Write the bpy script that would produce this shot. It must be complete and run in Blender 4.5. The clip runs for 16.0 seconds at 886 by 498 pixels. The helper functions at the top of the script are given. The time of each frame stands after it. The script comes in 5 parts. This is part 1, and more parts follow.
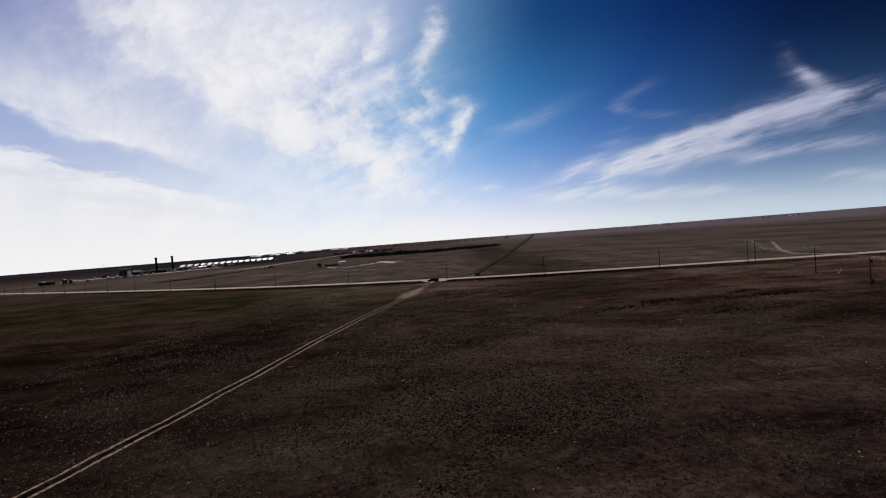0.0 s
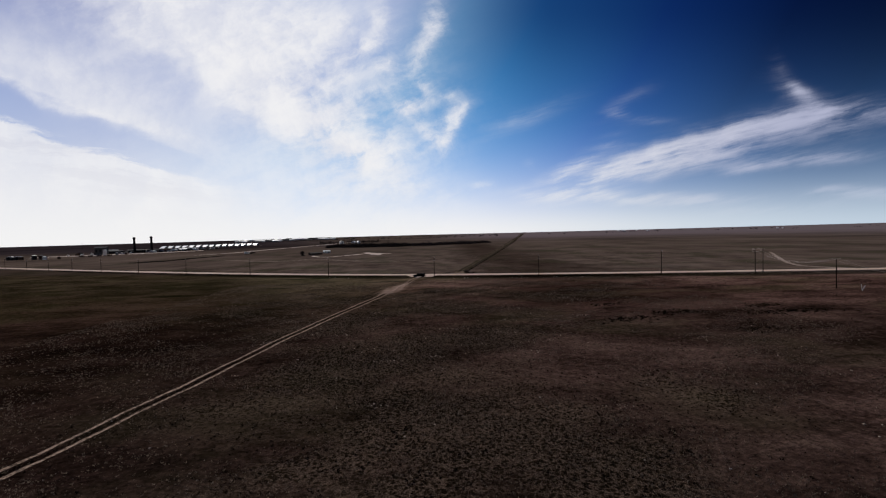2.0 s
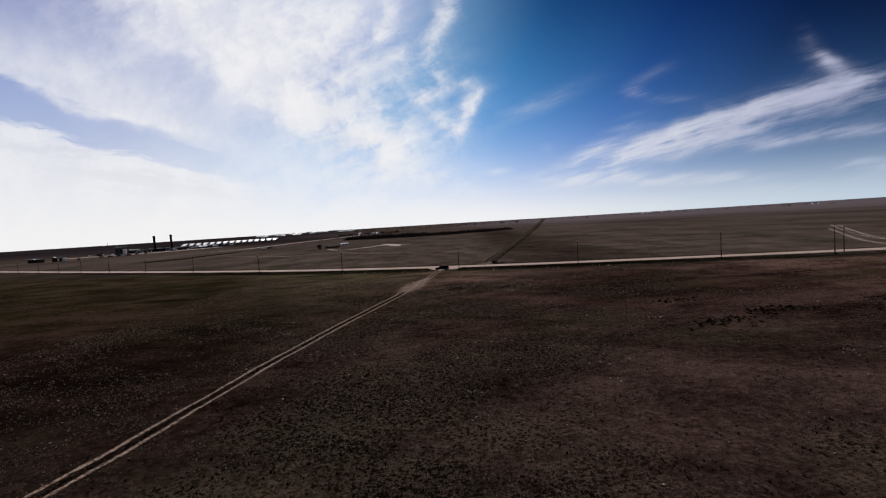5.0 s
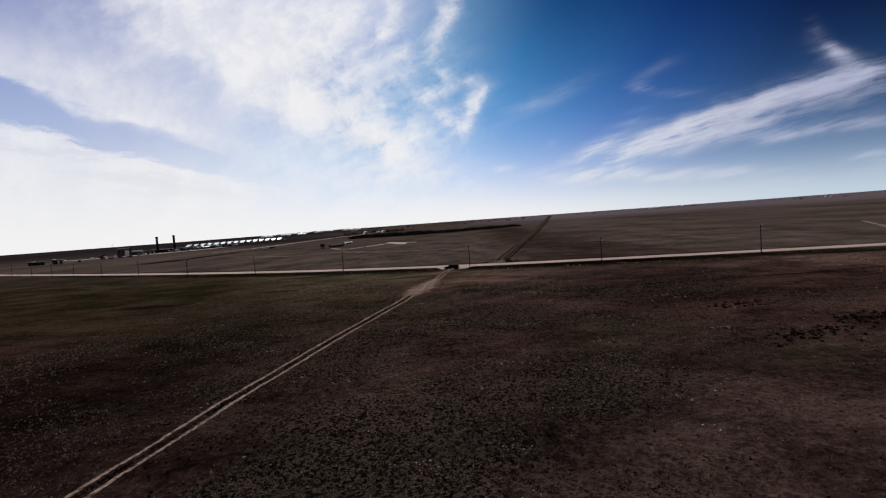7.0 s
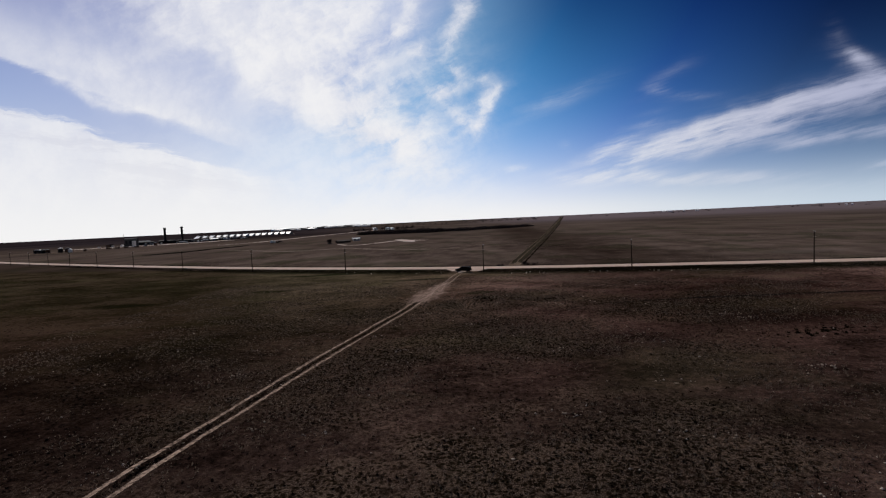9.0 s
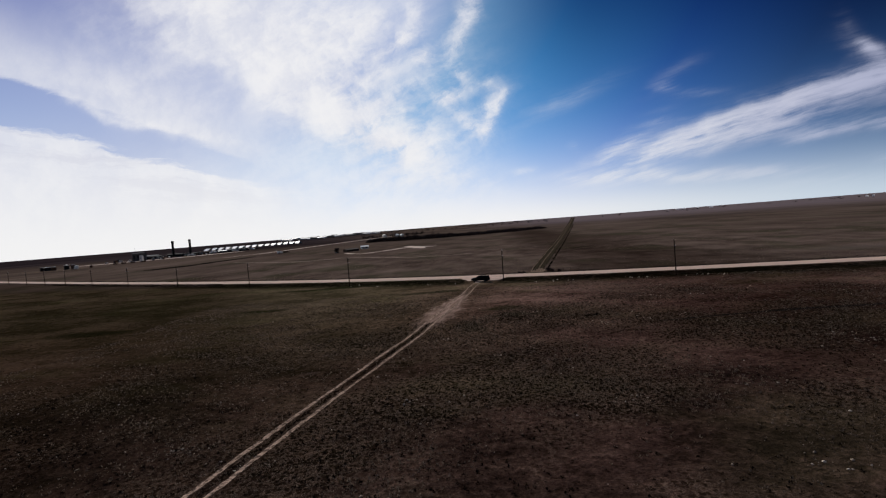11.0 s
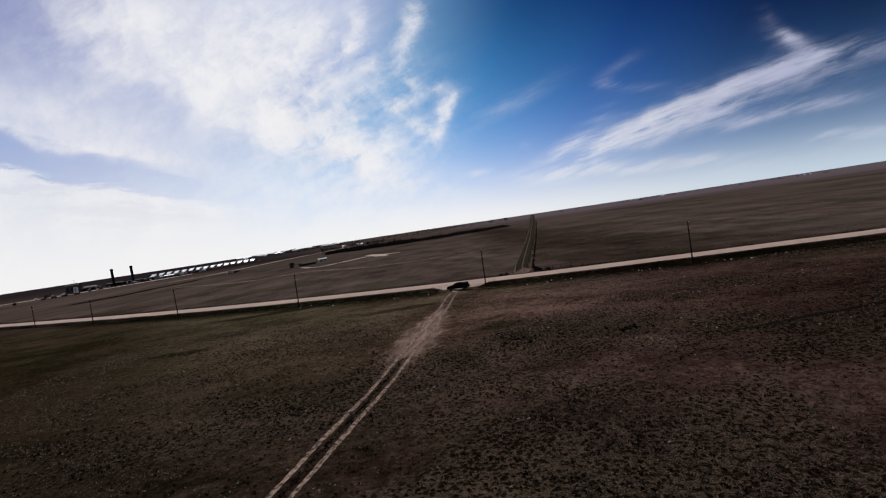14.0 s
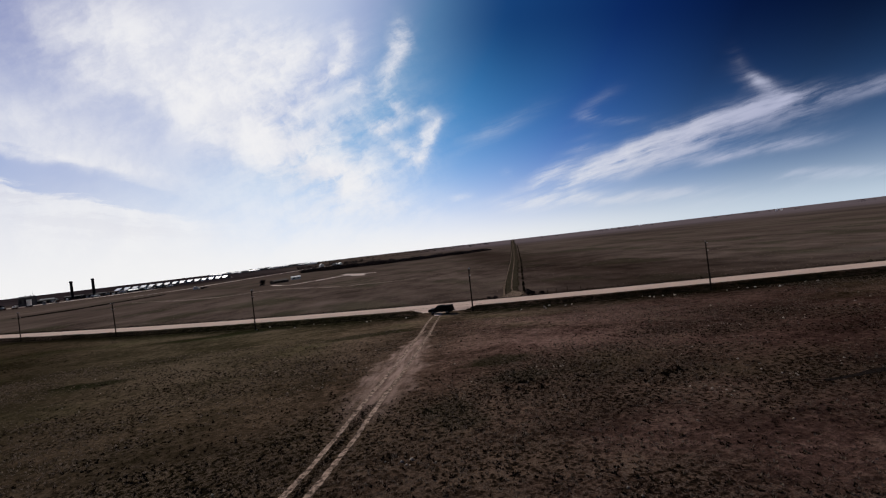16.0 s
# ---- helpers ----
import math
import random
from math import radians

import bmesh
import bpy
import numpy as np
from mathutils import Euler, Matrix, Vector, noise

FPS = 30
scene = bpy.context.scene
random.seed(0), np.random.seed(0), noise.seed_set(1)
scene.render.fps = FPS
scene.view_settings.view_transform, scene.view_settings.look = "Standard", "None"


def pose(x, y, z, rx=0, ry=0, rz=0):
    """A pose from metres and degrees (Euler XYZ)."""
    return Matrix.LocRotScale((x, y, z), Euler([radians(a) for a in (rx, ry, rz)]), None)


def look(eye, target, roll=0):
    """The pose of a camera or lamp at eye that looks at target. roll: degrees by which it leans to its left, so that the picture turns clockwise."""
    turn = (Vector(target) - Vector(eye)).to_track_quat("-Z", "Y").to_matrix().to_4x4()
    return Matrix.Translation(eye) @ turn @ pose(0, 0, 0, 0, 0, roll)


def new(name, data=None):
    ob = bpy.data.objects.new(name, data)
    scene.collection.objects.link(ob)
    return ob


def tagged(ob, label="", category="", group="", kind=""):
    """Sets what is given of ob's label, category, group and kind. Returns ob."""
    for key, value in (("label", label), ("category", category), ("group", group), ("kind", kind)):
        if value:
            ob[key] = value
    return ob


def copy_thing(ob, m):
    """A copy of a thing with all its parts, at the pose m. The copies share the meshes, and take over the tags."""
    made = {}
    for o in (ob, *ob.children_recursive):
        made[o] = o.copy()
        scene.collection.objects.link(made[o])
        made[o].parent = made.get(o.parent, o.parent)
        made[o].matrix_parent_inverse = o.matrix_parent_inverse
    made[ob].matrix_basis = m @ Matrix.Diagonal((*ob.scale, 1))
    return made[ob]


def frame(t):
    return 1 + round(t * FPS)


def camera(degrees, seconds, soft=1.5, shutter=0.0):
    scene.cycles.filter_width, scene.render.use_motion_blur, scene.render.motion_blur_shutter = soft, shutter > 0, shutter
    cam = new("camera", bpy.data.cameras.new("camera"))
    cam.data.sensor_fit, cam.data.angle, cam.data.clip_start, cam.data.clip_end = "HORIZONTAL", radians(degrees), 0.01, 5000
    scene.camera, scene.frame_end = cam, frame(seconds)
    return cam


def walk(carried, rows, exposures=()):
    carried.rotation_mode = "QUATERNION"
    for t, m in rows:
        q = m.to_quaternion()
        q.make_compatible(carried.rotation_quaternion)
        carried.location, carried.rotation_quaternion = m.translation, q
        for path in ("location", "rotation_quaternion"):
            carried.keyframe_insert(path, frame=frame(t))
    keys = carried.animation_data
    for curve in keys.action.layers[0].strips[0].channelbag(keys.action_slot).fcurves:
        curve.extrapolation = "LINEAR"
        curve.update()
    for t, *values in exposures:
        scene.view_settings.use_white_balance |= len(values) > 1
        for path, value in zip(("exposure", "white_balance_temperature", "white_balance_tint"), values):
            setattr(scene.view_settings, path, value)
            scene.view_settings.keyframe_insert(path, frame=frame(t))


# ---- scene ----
cam = camera(86.0, 16.0, soft=1.2)
PATH = [
    (0, (3.850, -276.208, 24.558), (3.516, -256.216, 24.119), -4.51),
    (0.5, (3.760, -271.482, 24.269), (3.486, -251.493, 23.671), -4.48),
    (1, (3.618, -266.693, 23.995), (3.708, -246.706, 23.283), -4.55),
    (1.5, (3.535, -262.074, 23.715), (3.807, -242.089, 22.982), -3.27),
    (2, (3.474, -257.536, 23.522), (3.621, -237.548, 22.841), -1.60),
    (2.5, (3.318, -252.997, 23.379), (3.407, -233.008, 22.724), -1.20),
    (3, (3.050, -248.528, 23.293), (3.192, -228.545, 22.481), -2.47),
    (3.5, (2.655, -244.092, 23.216), (2.674, -224.113, 22.307), -3.28),
    (4, (2.209, -239.453, 23.140), (1.909, -219.478, 22.177), -3.40),
    (4.5, (1.776, -234.933, 23.052), (1.177, -214.969, 21.999), -3.28),
    (7, (-1.011, -211.721, 21.784), (-1.964, -191.779, 20.600), -4.24),
    (7.5, (-1.462, -206.914, 21.666), (-2.428, -186.975, 20.453), -3.65),
    (8, (-1.904, -202.121, 21.550), (-2.718, -182.175, 20.331), -3.84),
    (8.5, (-2.329, -197.403, 21.456), (-3.295, -177.467, 20.176), -3.31),
    (9, (-2.670, -192.884, 21.406), (-4.024, -172.969, 20.169), -2.77),
    (9.5, (-3.005, -188.353, 21.452), (-4.905, -168.475, 20.333), -1.58),
    (12, (-7.040, -160.975, 20.663), (-8.689, -141.067, 19.686), -5.98),
    (12.5, (-7.708, -156.188, 20.419), (-9.551, -136.300, 19.376), -4.28),
    (13, (-8.326, -151.459, 20.131), (-9.667, -131.532, 19.067), -5.13),
    (13.5, (-8.867, -146.734, 19.718), (-9.520, -126.771, 18.700), -7.29),
    (14, (-9.344, -142.013, 19.246), (-9.523, -122.037, 18.287), -8.60),
    (14.5, (-9.628, -137.499, 18.743), (-9.755, -117.511, 18.054), -7.18),
    (15, (-9.865, -132.720, 18.213), (-10.002, -112.722, 17.957), -5.39),
    (15.5, (-10.072, -128.236, 17.587), (-9.718, -108.240, 17.426), -5.61),
    (16, (-10.401, -123.980, 16.966), (-9.595, -103.997, 16.855), -6.70),
]
walk(cam, [(t, look(eye, target, roll)) for t, eye, target, roll in PATH])

# ---- light ----
SUN_AZ, SUN_EL = -28.0, 37.0  # degrees right of +y, degrees up
sun_dir = Vector((math.sin(radians(SUN_AZ)) * math.cos(radians(SUN_EL)), math.cos(radians(SUN_AZ)) * math.cos(radians(SUN_EL)), math.sin(radians(SUN_EL))))
sun_data = bpy.data.lights.new("sun", "SUN")
sun_data.energy, sun_data.angle, sun_data.color = 2.3, radians(0.6), (1.0, 0.95, 0.88)
sun = new("sun", sun_data)
sun.matrix_world = look(sun_dir * 100, (0, 0, 0))
scene.view_settings.exposure = 0.0


class Nodes:
    """Short ways to add nodes to a tree."""

    def __init__(self, tree):
        self.tree = tree

    def add(self, kind, **props):
        n = self.tree.nodes.new("ShaderNode" + kind)
        for k, v in props.items():
            setattr(n, k, v)
        return n

    def put(self, socket, value):
        if isinstance(value, bpy.types.NodeSocket):
            self.tree.links.new(value, socket)
        elif value is not None:
            socket.default_value = value

    def math(self, op, a, b=None, c=None, clamp=False):
        n = self.add("Math", operation=op, use_clamp=clamp)
        for s, v in zip(n.inputs, (a, b, c)):
            self.put(s, v)
        return n.outputs[0]

    def vec(self, op, a, b=None):
        n = self.add("VectorMath", operation=op)
        self.put(n.inputs[0], a)
        self.put(n.inputs[1], b)
        return n.outputs["Value"] if op in ("DOT_PRODUCT", "LENGTH") else n.outputs[0]

    def xyz(self, x, y, z):
        n = self.add("CombineXYZ")
        for s, v in zip(n.inputs, (x, y, z)):
            self.put(s, v)
        return n.outputs[0]

    def split(self, v):
        n = self.add("SeparateXYZ")
        self.put(n.inputs[0], v)
        return n.outputs

    def smooth(self, x, lo, hi, to_lo=0.0, to_hi=1.0):
        n = self.add("MapRange", interpolation_type="SMOOTHSTEP")
        for s, v in zip(n.inputs, (x, lo, hi, to_lo, to_hi)):
            self.put(s, v)
        return n.outputs[0]

    def noise(self, v, scale, detail=4.0, rough=0.55, lac=2.0):
        n = self.add("TexNoise")
        self.put(n.inputs["Vector"], v)
        n.inputs["Scale"].default_value, n.inputs["Detail"].default_value = scale, detail
        n.inputs["Roughness"].default_value, n.inputs["Lacunarity"].default_value = rough, lac
        return n.outputs

    def ramp(self, x, stops):
        n = self.add("ValToRGB")
        els = n.color_ramp.elements
        while len(els) < len(stops):
            els.new(0.5)
        for e, (p, c) in zip(els, stops):
            e.position, e.color = p, (*c, 1) if len(c) == 3 else c
        self.put(n.inputs[0], x)
        return n.outputs[0]

    def mix(self, f, a, b, blend="MIX"):
        n = self.add("Mix", data_type="RGBA", blend_type=blend)
        self.put(n.inputs[0], f)
        self.put(n.inputs[6], (*a, 1) if isinstance(a, tuple) else a)
        self.put(n.inputs[7], (*b, 1) if isinstance(b, tuple) else b)
        return n.outputs[2]


# ---- sky: blue with high cirrus, brighter towards the sun ----
world = bpy.data.worlds.new("world")
scene.world = world
world.use_nodes = True
W = Nodes(world.node_tree)
background = world.node_tree.nodes["Background"]
way = W.add("TexCoord").outputs["Generated"]
wx, wy, wz = W.split(way)
front = W.math("MAXIMUM", wy, 0.15)
U, V = W.math("DIVIDE", wx, front), W.math("DIVIDE", wz, front)
near_sun = W.vec("DOT_PRODUCT", way, tuple(sun_dir))
clear = W.ramp(near_sun, [
    (0.0, (0.0030, 0.012, 0.058)), (0.40, (0.0030, 0.013, 0.068)), (0.52, (0.0050, 0.027, 0.125)), (0.66, (0.017, 0.093, 0.345)),
    (0.80, (0.050, 0.255, 0.58)), (0.87, (0.16, 0.365, 0.64)), (0.92, (0.35, 0.44, 0.68)), (1.0, (0.75, 0.77, 0.85))])
nishita = W.add("TexSky")
nishita.sky_type, nishita.sun_disc = "NISHITA", False
nishita.sun_elevation, nishita.sun_rotation = radians(SUN_EL), radians(SUN_AZ)
clear = W.mix(1.0, clear, W.mix(1.0, nishita.outputs[0], (0.0012, 0.0012, 0.0012), "MULTIPLY"), "ADD")
up = W.math("MAXIMUM", wz, 0.0)
high = W.math("MULTIPLY", W.smooth(V, 0.13, 0.48), W.smooth(U, -0.16, 0.26))
clear = W.mix(high, clear, W.mix(1.0, clear, (0.15, 0.20, 0.31), "MULTIPLY"))
veil = W.math("POWER", 0.3679, W.math("POWER", W.math("DIVIDE", up, 0.165), 2.0))
clear = W.mix(1.0, clear, W.mix(W.math("MULTIPLY", veil, W.smooth(U, 1.0, 0.25, 0.55, 1.0)), (0.0, 0.0, 0.0), (0.07, 0.215, 0.45)), "ADD")

clear = W.mix(W.math("MULTIPLY", W.smooth(U, -0.25, -0.75, 0.0, 0.80), W.smooth(wy, 0.12, 0.35)), clear, W.mix(W.smooth(V, 0.28, 0.60), (0.25, 0.33, 0.62), (0.16, 0.20, 0.46)))
flat = W.xyz(U, V, 1.0)
warp = W.noise(flat, 5.0, 6.0, 0.62)[1]
warp = W.vec("SUBTRACT", warp, (0.5, 0.5, 0.5))
P_LEFT = W.vec("ADD", flat, W.vec("MULTIPLY", warp, (0.085, 0.07, 0.0)))
P_RIGHT = W.vec("ADD", flat, W.vec("MULTIPLY", warp, (0.075, 0.024, 0.0)))


def wisp(at, u, v, long, wide, angle, weight, total):
    """Adds a soft long patch to the cloud's thickness."""
    c, s = math.cos(radians(angle)), math.sin(radians(angle))
    a = W.vec("DOT_PRODUCT", at, (c / long, s / long, -(u * c + v * s) / long))
    b = W.vec("DOT_PRODUCT", at, (-s / wide, c / wide, (u * s - v * c) / wide))
    r = W.math("MULTIPLY_ADD", a, a, W.math("MULTIPLY", b, b))
    return W.math("MULTIPLY_ADD", W.math("POWER", 0.3679, r), weight, total)


def combed(at, angle, along, across):
    c, s = math.cos(radians(angle)), math.sin(radians(angle))
    return W.xyz(W.vec("DOT_PRODUCT", at, (c * along, s * along, 0)), W.vec("DOT_PRODUCT", at, (-s * across, c * across, 0)), 3.0)


LEFT = [(-0.57, 0.491, 0.187, 0.089, -29, 0.72), (-0.441, 0.392, 0.172, 0.097, -30, 0.8), (-0.342, 0.29, 0.146, 0.065, -32, 0.8), (-0.234, 0.223, 0.115, 0.045, -31, 0.72), (-0.762, 0.485, 0.142, 0.048, -17, 0.16),
        (-0.154, 0.178, 0.061, 0.023, -22, 0.41), (-0.238, 0.442, 0.084, 0.064, -53, 0.32), (-0.323, 0.422, 0.113, 0.081, -55, 0.64), (-0.749, 0.343, 0.183, 0.058, -23, 0.36), (-0.68, 0.39, 0.156, 0.049, -28, 0.14),
        (-0.858, 0.322, 0.053, 0.013, -27, 0.64), (-0.749, 0.282, 0.075, 0.012, -18, 0.48), (-0.587, 0.232, 0.108, 0.016, -16, 0.36), (-0.004, 0.443, 0.039, 0.022, -94, 0.62), (-0.024, 0.383, 0.051, 0.019, -113, 0.52),
        (-0.13, 0.395, 0.032, 0.014, 15, 0.55), (-0.16, 0.383, 0.032, 0.013, 18, 0.41), (-0.086, 0.352, 0.023, 0.016, -5, 0.55), (-0.203, 0.436, 0.033, 0.016, 15, 0.28), (-0.111, 0.445, 0.038, 0.022, -76, 0.38),
        (-0.043, 0.273, 0.046, 0.014, 8, 0.41), (-0.058, 0.267, 0.021, 0.016, 26, 0.48), (-0.019, 0.308, 0.023, 0.014, -49, 0.38), (0.031, 0.238, 0.052, 0.014, 30, 0.34), (0.029, 0.209, 0.041, 0.013, 61, 0.59),
        (0.056, 0.251, 0.022, 0.013, 48, 0.48), (-0.003, 0.199, 0.025, 0.013, -17, 0.41), (-0.026, 0.226, 0.034, 0.014, -53, 0.34), (0.043, 0.282, 0.02, 0.013, 9, 0.28), (-0.145, 0.288, 0.107, 0.016, 14, 0.24),
        (-0.16, 0.246, 0.067, 0.013, 6, 0.28), (-0.213, 0.325, 0.082, 0.019, 9, 0.32), (-0.116, 0.204, 0.07, 0.016, 14, 0.31), (-0.059, 0.178, 0.079, 0.016, 4, 0.28), (-0.126, 0.146, 0.042, 0.023, -21, 0.28),
        (-0.042, 0.09, 0.107, 0.023, -15, 0.24), (-0.161, 0.099, 0.108, 0.026, -1, 0.28), (0.09, 0.1, 0.027, 0.01, 3, 0.34), (-0.159, 0.407, 0.163, 0.094, 0, 0.17), (-0.106, 0.261, 0.168, 0.067, -6, 0.24),
        (-0.07, 0.342, 0.1, 0.06, -14, 0.12), (-0.167, 0.167, 0.151, 0.042, -8, 0.26), (-1.9, 0.45, 0.35, 0.2, -10, 0.6), (-0.4, 0.95, 0.6, 0.2, 10, 0.6)]
RIGHT = [(0.203, 0.137, 0.012, 0.01, 9, 0.28), (0.27, 0.119, 0.066, 0.017, 23, 0.53), (0.361, 0.116, 0.102, 0.018, 19, 0.70), (0.466, 0.144, 0.115, 0.026, 16, 0.68), (0.605, 0.182, 0.114, 0.025, 16, 0.56),
         (0.755, 0.217, 0.119, 0.022, 9, 0.40), (0.767, 0.27, 0.048, 0.013, -24, 0.27), (0.748, 0.281, 0.018, 0.01, -10, 0.25), (0.714, 0.332, 0.025, 0.016, -74, 0.07), (0.850, 0.243, 0.081, 0.020, 3, 0.16),
         (0.675, 0.122, 0.055, 0.01, 8, 0.53), (0.818, 0.134, 0.099, 0.013, 3, 0.35), (0.547, 0.135, 0.136, 0.02, 11, 0.32), (0.52, 0.126, 0.047, 0.014, 12, 0.21), (0.295, 0.074, 0.132, 0.012, -2, 0.52),
         (0.386, 0.059, 0.177, 0.013, 0, 0.44), (0.556, 0.053, 0.117, 0.01, 1, 0.46), (0.844, 0.066, 0.071, 0.011, 0, 0.40), (0.704, 0.029, 0.155, 0.014, 1, 0.34), (0.376, 0.239, 0.025, 0.01, -8, 0.22),
         (0.434, 0.219, 0.067, 0.01, 1, 0.13), (0.402, 0.266, 0.053, 0.017, 25, 0.10), (0.376, 0.192, 0.044, 0.007, 7, 0.06), (0.19, 0.236, 0.097, 0.02, 20, 0.12), (0.166, 0.224, 0.068, 0.013, 17, 0.04),
         (0.364, 0.17, 0.044, 0.007, 7, 0.18), (0.652, 0.174, 0.227, 0.042, 9, 0.14), (0.803, 0.205, 0.154, 0.036, 6, 0.18), (0.745, 0.28, 0.054, 0.019, -52, 0.1), (0.803, 0.242, 0.07, 0.024, -27, 0.18),
         (0.735, 0.136, 0.188, 0.025, 3, 0.11), (1.013, 0.240, 0.141, 0.02, 6, 0.30), (0.989, 0.054, 0.135, 0.012, 0, 0.5)]
thick_l = thick_r = 0.0
for row in LEFT:
    thick_l = wisp(P_LEFT, *row, thick_l)
for row in RIGHT:
    thick_r = wisp(P_RIGHT, *row, thick_r)
# the low bank of cloud on the sunny side
bank = W.vec("DOT_PRODUCT", P_RIGHT, (-0.33, -1.0, -0.050))
streaky = W.noise(combed(P_LEFT, -9, 3.5, 34), 1.0, 8.0, 0.62)[0]
bank_in = W.smooth(bank, 0.13, 0.03)
bank = W.math("MULTIPLY", W.smooth(W.math("MULTIPLY_ADD", streaky, 0.13, bank), 0.044, 0.074), W.smooth(U, -0.30, -0.60))


# fibres: fluffy on the sunny side, combed out along the wind on the other
fluff = W.noise(P_LEFT, 10.0, 10.0, 0.64)[0]
hair_l = W.noise(combed(P_LEFT, 20, 9, 30), 1.0, 9.0, 0.62)[0]
hair = W.noise(combed(P_RIGHT, 12, 4.5, 40), 1.0, 10.0, 0.66)[0]
broad = W.noise(combed(P_RIGHT, 14, 6, 16), 1.0, 4.0, 0.5)[0]
f_l = W.math("MULTIPLY_ADD", hair_l, 0.42, W.math("MULTIPLY", fluff, 0.58))
calm = W.smooth(U, -0.18, -0.50, 0.0, 0.55)
f_l = W.math("ADD", W.math("MULTIPLY", f_l, W.math("SUBTRACT", 1.0, calm)), W.math("MULTIPLY", calm, 0.53))
f_r = W.math("MULTIPLY_ADD", hair, 0.60, W.math("MULTIPLY", broad, 0.40))
d_l = W.math("MULTIPLY", thick_l, W.smooth(f_l, 0.32, 0.67, 0.06, 1.85))
d_r = W.math("MULTIPLY", thick_r, W.smooth(f_r, 0.35, 0.66, 0.10, 1.85))
# the sharp lower edge of the high veil
edge = W.vec("DOT_PRODUCT", P_RIGHT, (0.43, 1.0, 0.0415))
sheet = W.math("MULTIPLY", W.math("MULTIPLY", W.smooth(W.math("MULTIPLY_ADD", streaky, 0.05, edge), 0.018, 0.034), W.smooth(edge, 0.22, 0.01)), W.smooth(U, -0.40, -0.64, 0.0, 0.64))
thin = W.math("MULTIPLY", W.math("MULTIPLY", W.smooth(W.math("MULTIPLY_ADD", V, 0.5, U), 0.20, -0.14), W.smooth(V, 0.38, 0.10)), W.math("MULTIPLY", W.smooth(f_l, 0.3, 0.60, 0.16, 0.60), W.smooth(U, -0.85, -0.40, 0.25, 1.0)))
dens = W.math("ADD", W.math("ADD", d_l, d_r), W.math("MULTIPLY", bank, 1.0))
dens = W.math("SUBTRACT", 1.0, W.math("MULTIPLY", W.math("POWER", 0.3679, W.math("MULTIPLY", W.math("POWER", dens, 1.45), 1.65)), W.math("MULTIPLY", W.math("SUBTRACT", 1.0, thin), W.math("SUBTRACT", 1.0, sheet))))
dens = W.math("MULTIPLY", dens, W.smooth(wy, 0.12, 0.35))
lit = W.mix(W.smooth(fluff, 0.35, 0.65), (0.73, 0.745, 0.825), (0.87, 0.867, 0.89))
lit = W.mix(W.math("MULTIPLY", W.math("MULTIPLY", bank, bank_in), W.smooth(streaky, 0.56, 0.40, 0.0, 0.5)), lit, (0.58, 0.58, 0.68))
lit = W.mix(W.smooth(near_sun, 0.72, 0.40), lit, (0.46, 0.48, 0.64))
sky = W.mix(dens, clear, lit)
# whitish air along the horizon, deeper on the sunny side
reach = W.smooth(wx, 0.70, -0.5, 0.064, 0.150)
haze = W.math("POWER", 0.3679, W.math("POWER", W.math("DIVIDE", up, reach), 1.5))
sky = W.mix(W.math("MULTIPLY", haze, 0.97), sky, W.mix(W.smooth(wx, 0.75, 0.0), (0.52, 0.62, 0.725), (0.90, 0.895, 0.895)))
world.node_tree.links.new(sky, background.inputs[0])
background.inputs[1].default_value = 1.0


# ---- materials ----
def material(name, rough=0.8, metal=0.0, spec=0.3):
    m = bpy.data.materials.new(name)
    m.use_nodes = True
    n = Nodes(m.node_tree)
    bsdf = m.node_tree.nodes["Principled BSDF"]
    bsdf.inputs["Roughness"].default_value, bsdf.inputs["Metallic"].default_value = rough, metal
    bsdf.inputs["Specular IOR Level"].default_value = spec
    return m, n, bsdf


def worn(name, colour, rough=0.75, metal=0.0, scale=1.5, depth=0.35, bump=0.15, spec=0.05):
    """Paint, wood or metal with stains, grain and a fine relief."""
    m, n, bsdf = material(name, rough, metal, spec)
    at = n.add("TexCoord").outputs["Object"]
    big, fine = n.noise(at, scale, 4)[0], n.noise(at, scale * 14, 5)[0]
    both = n.math("MULTIPLY_ADD", big, 0.65, n.math("MULTIPLY", fine, 0.35))
    pale, dark = tuple(min(1.0, c * (1 + depth)) for c in colour), tuple(c * (1 - depth) for c in colour)
    each = n.math("MULTIPLY_ADD", n.add("ObjectInfo").outputs["Random"], 0.12, -0.06)
    n.put(bsdf.inputs["Base Color"], n.ramp(n.math("ADD", both, each), [(0.3, dark), (0.7, pale)]))
    n.put(bsdf.inputs["Roughness"], n.math("MULTIPLY_ADD", big, 0.3, rough - 0.15, clamp=True))
    b = n.add("Bump")
    b.inputs["Strength"].default_value, b.inputs["Distance"].default_value = bump, 0.02
    n.put(b.inputs["Height"], fine)
    n.put(bsdf.inputs["Normal"], b.outputs[0])
    return m


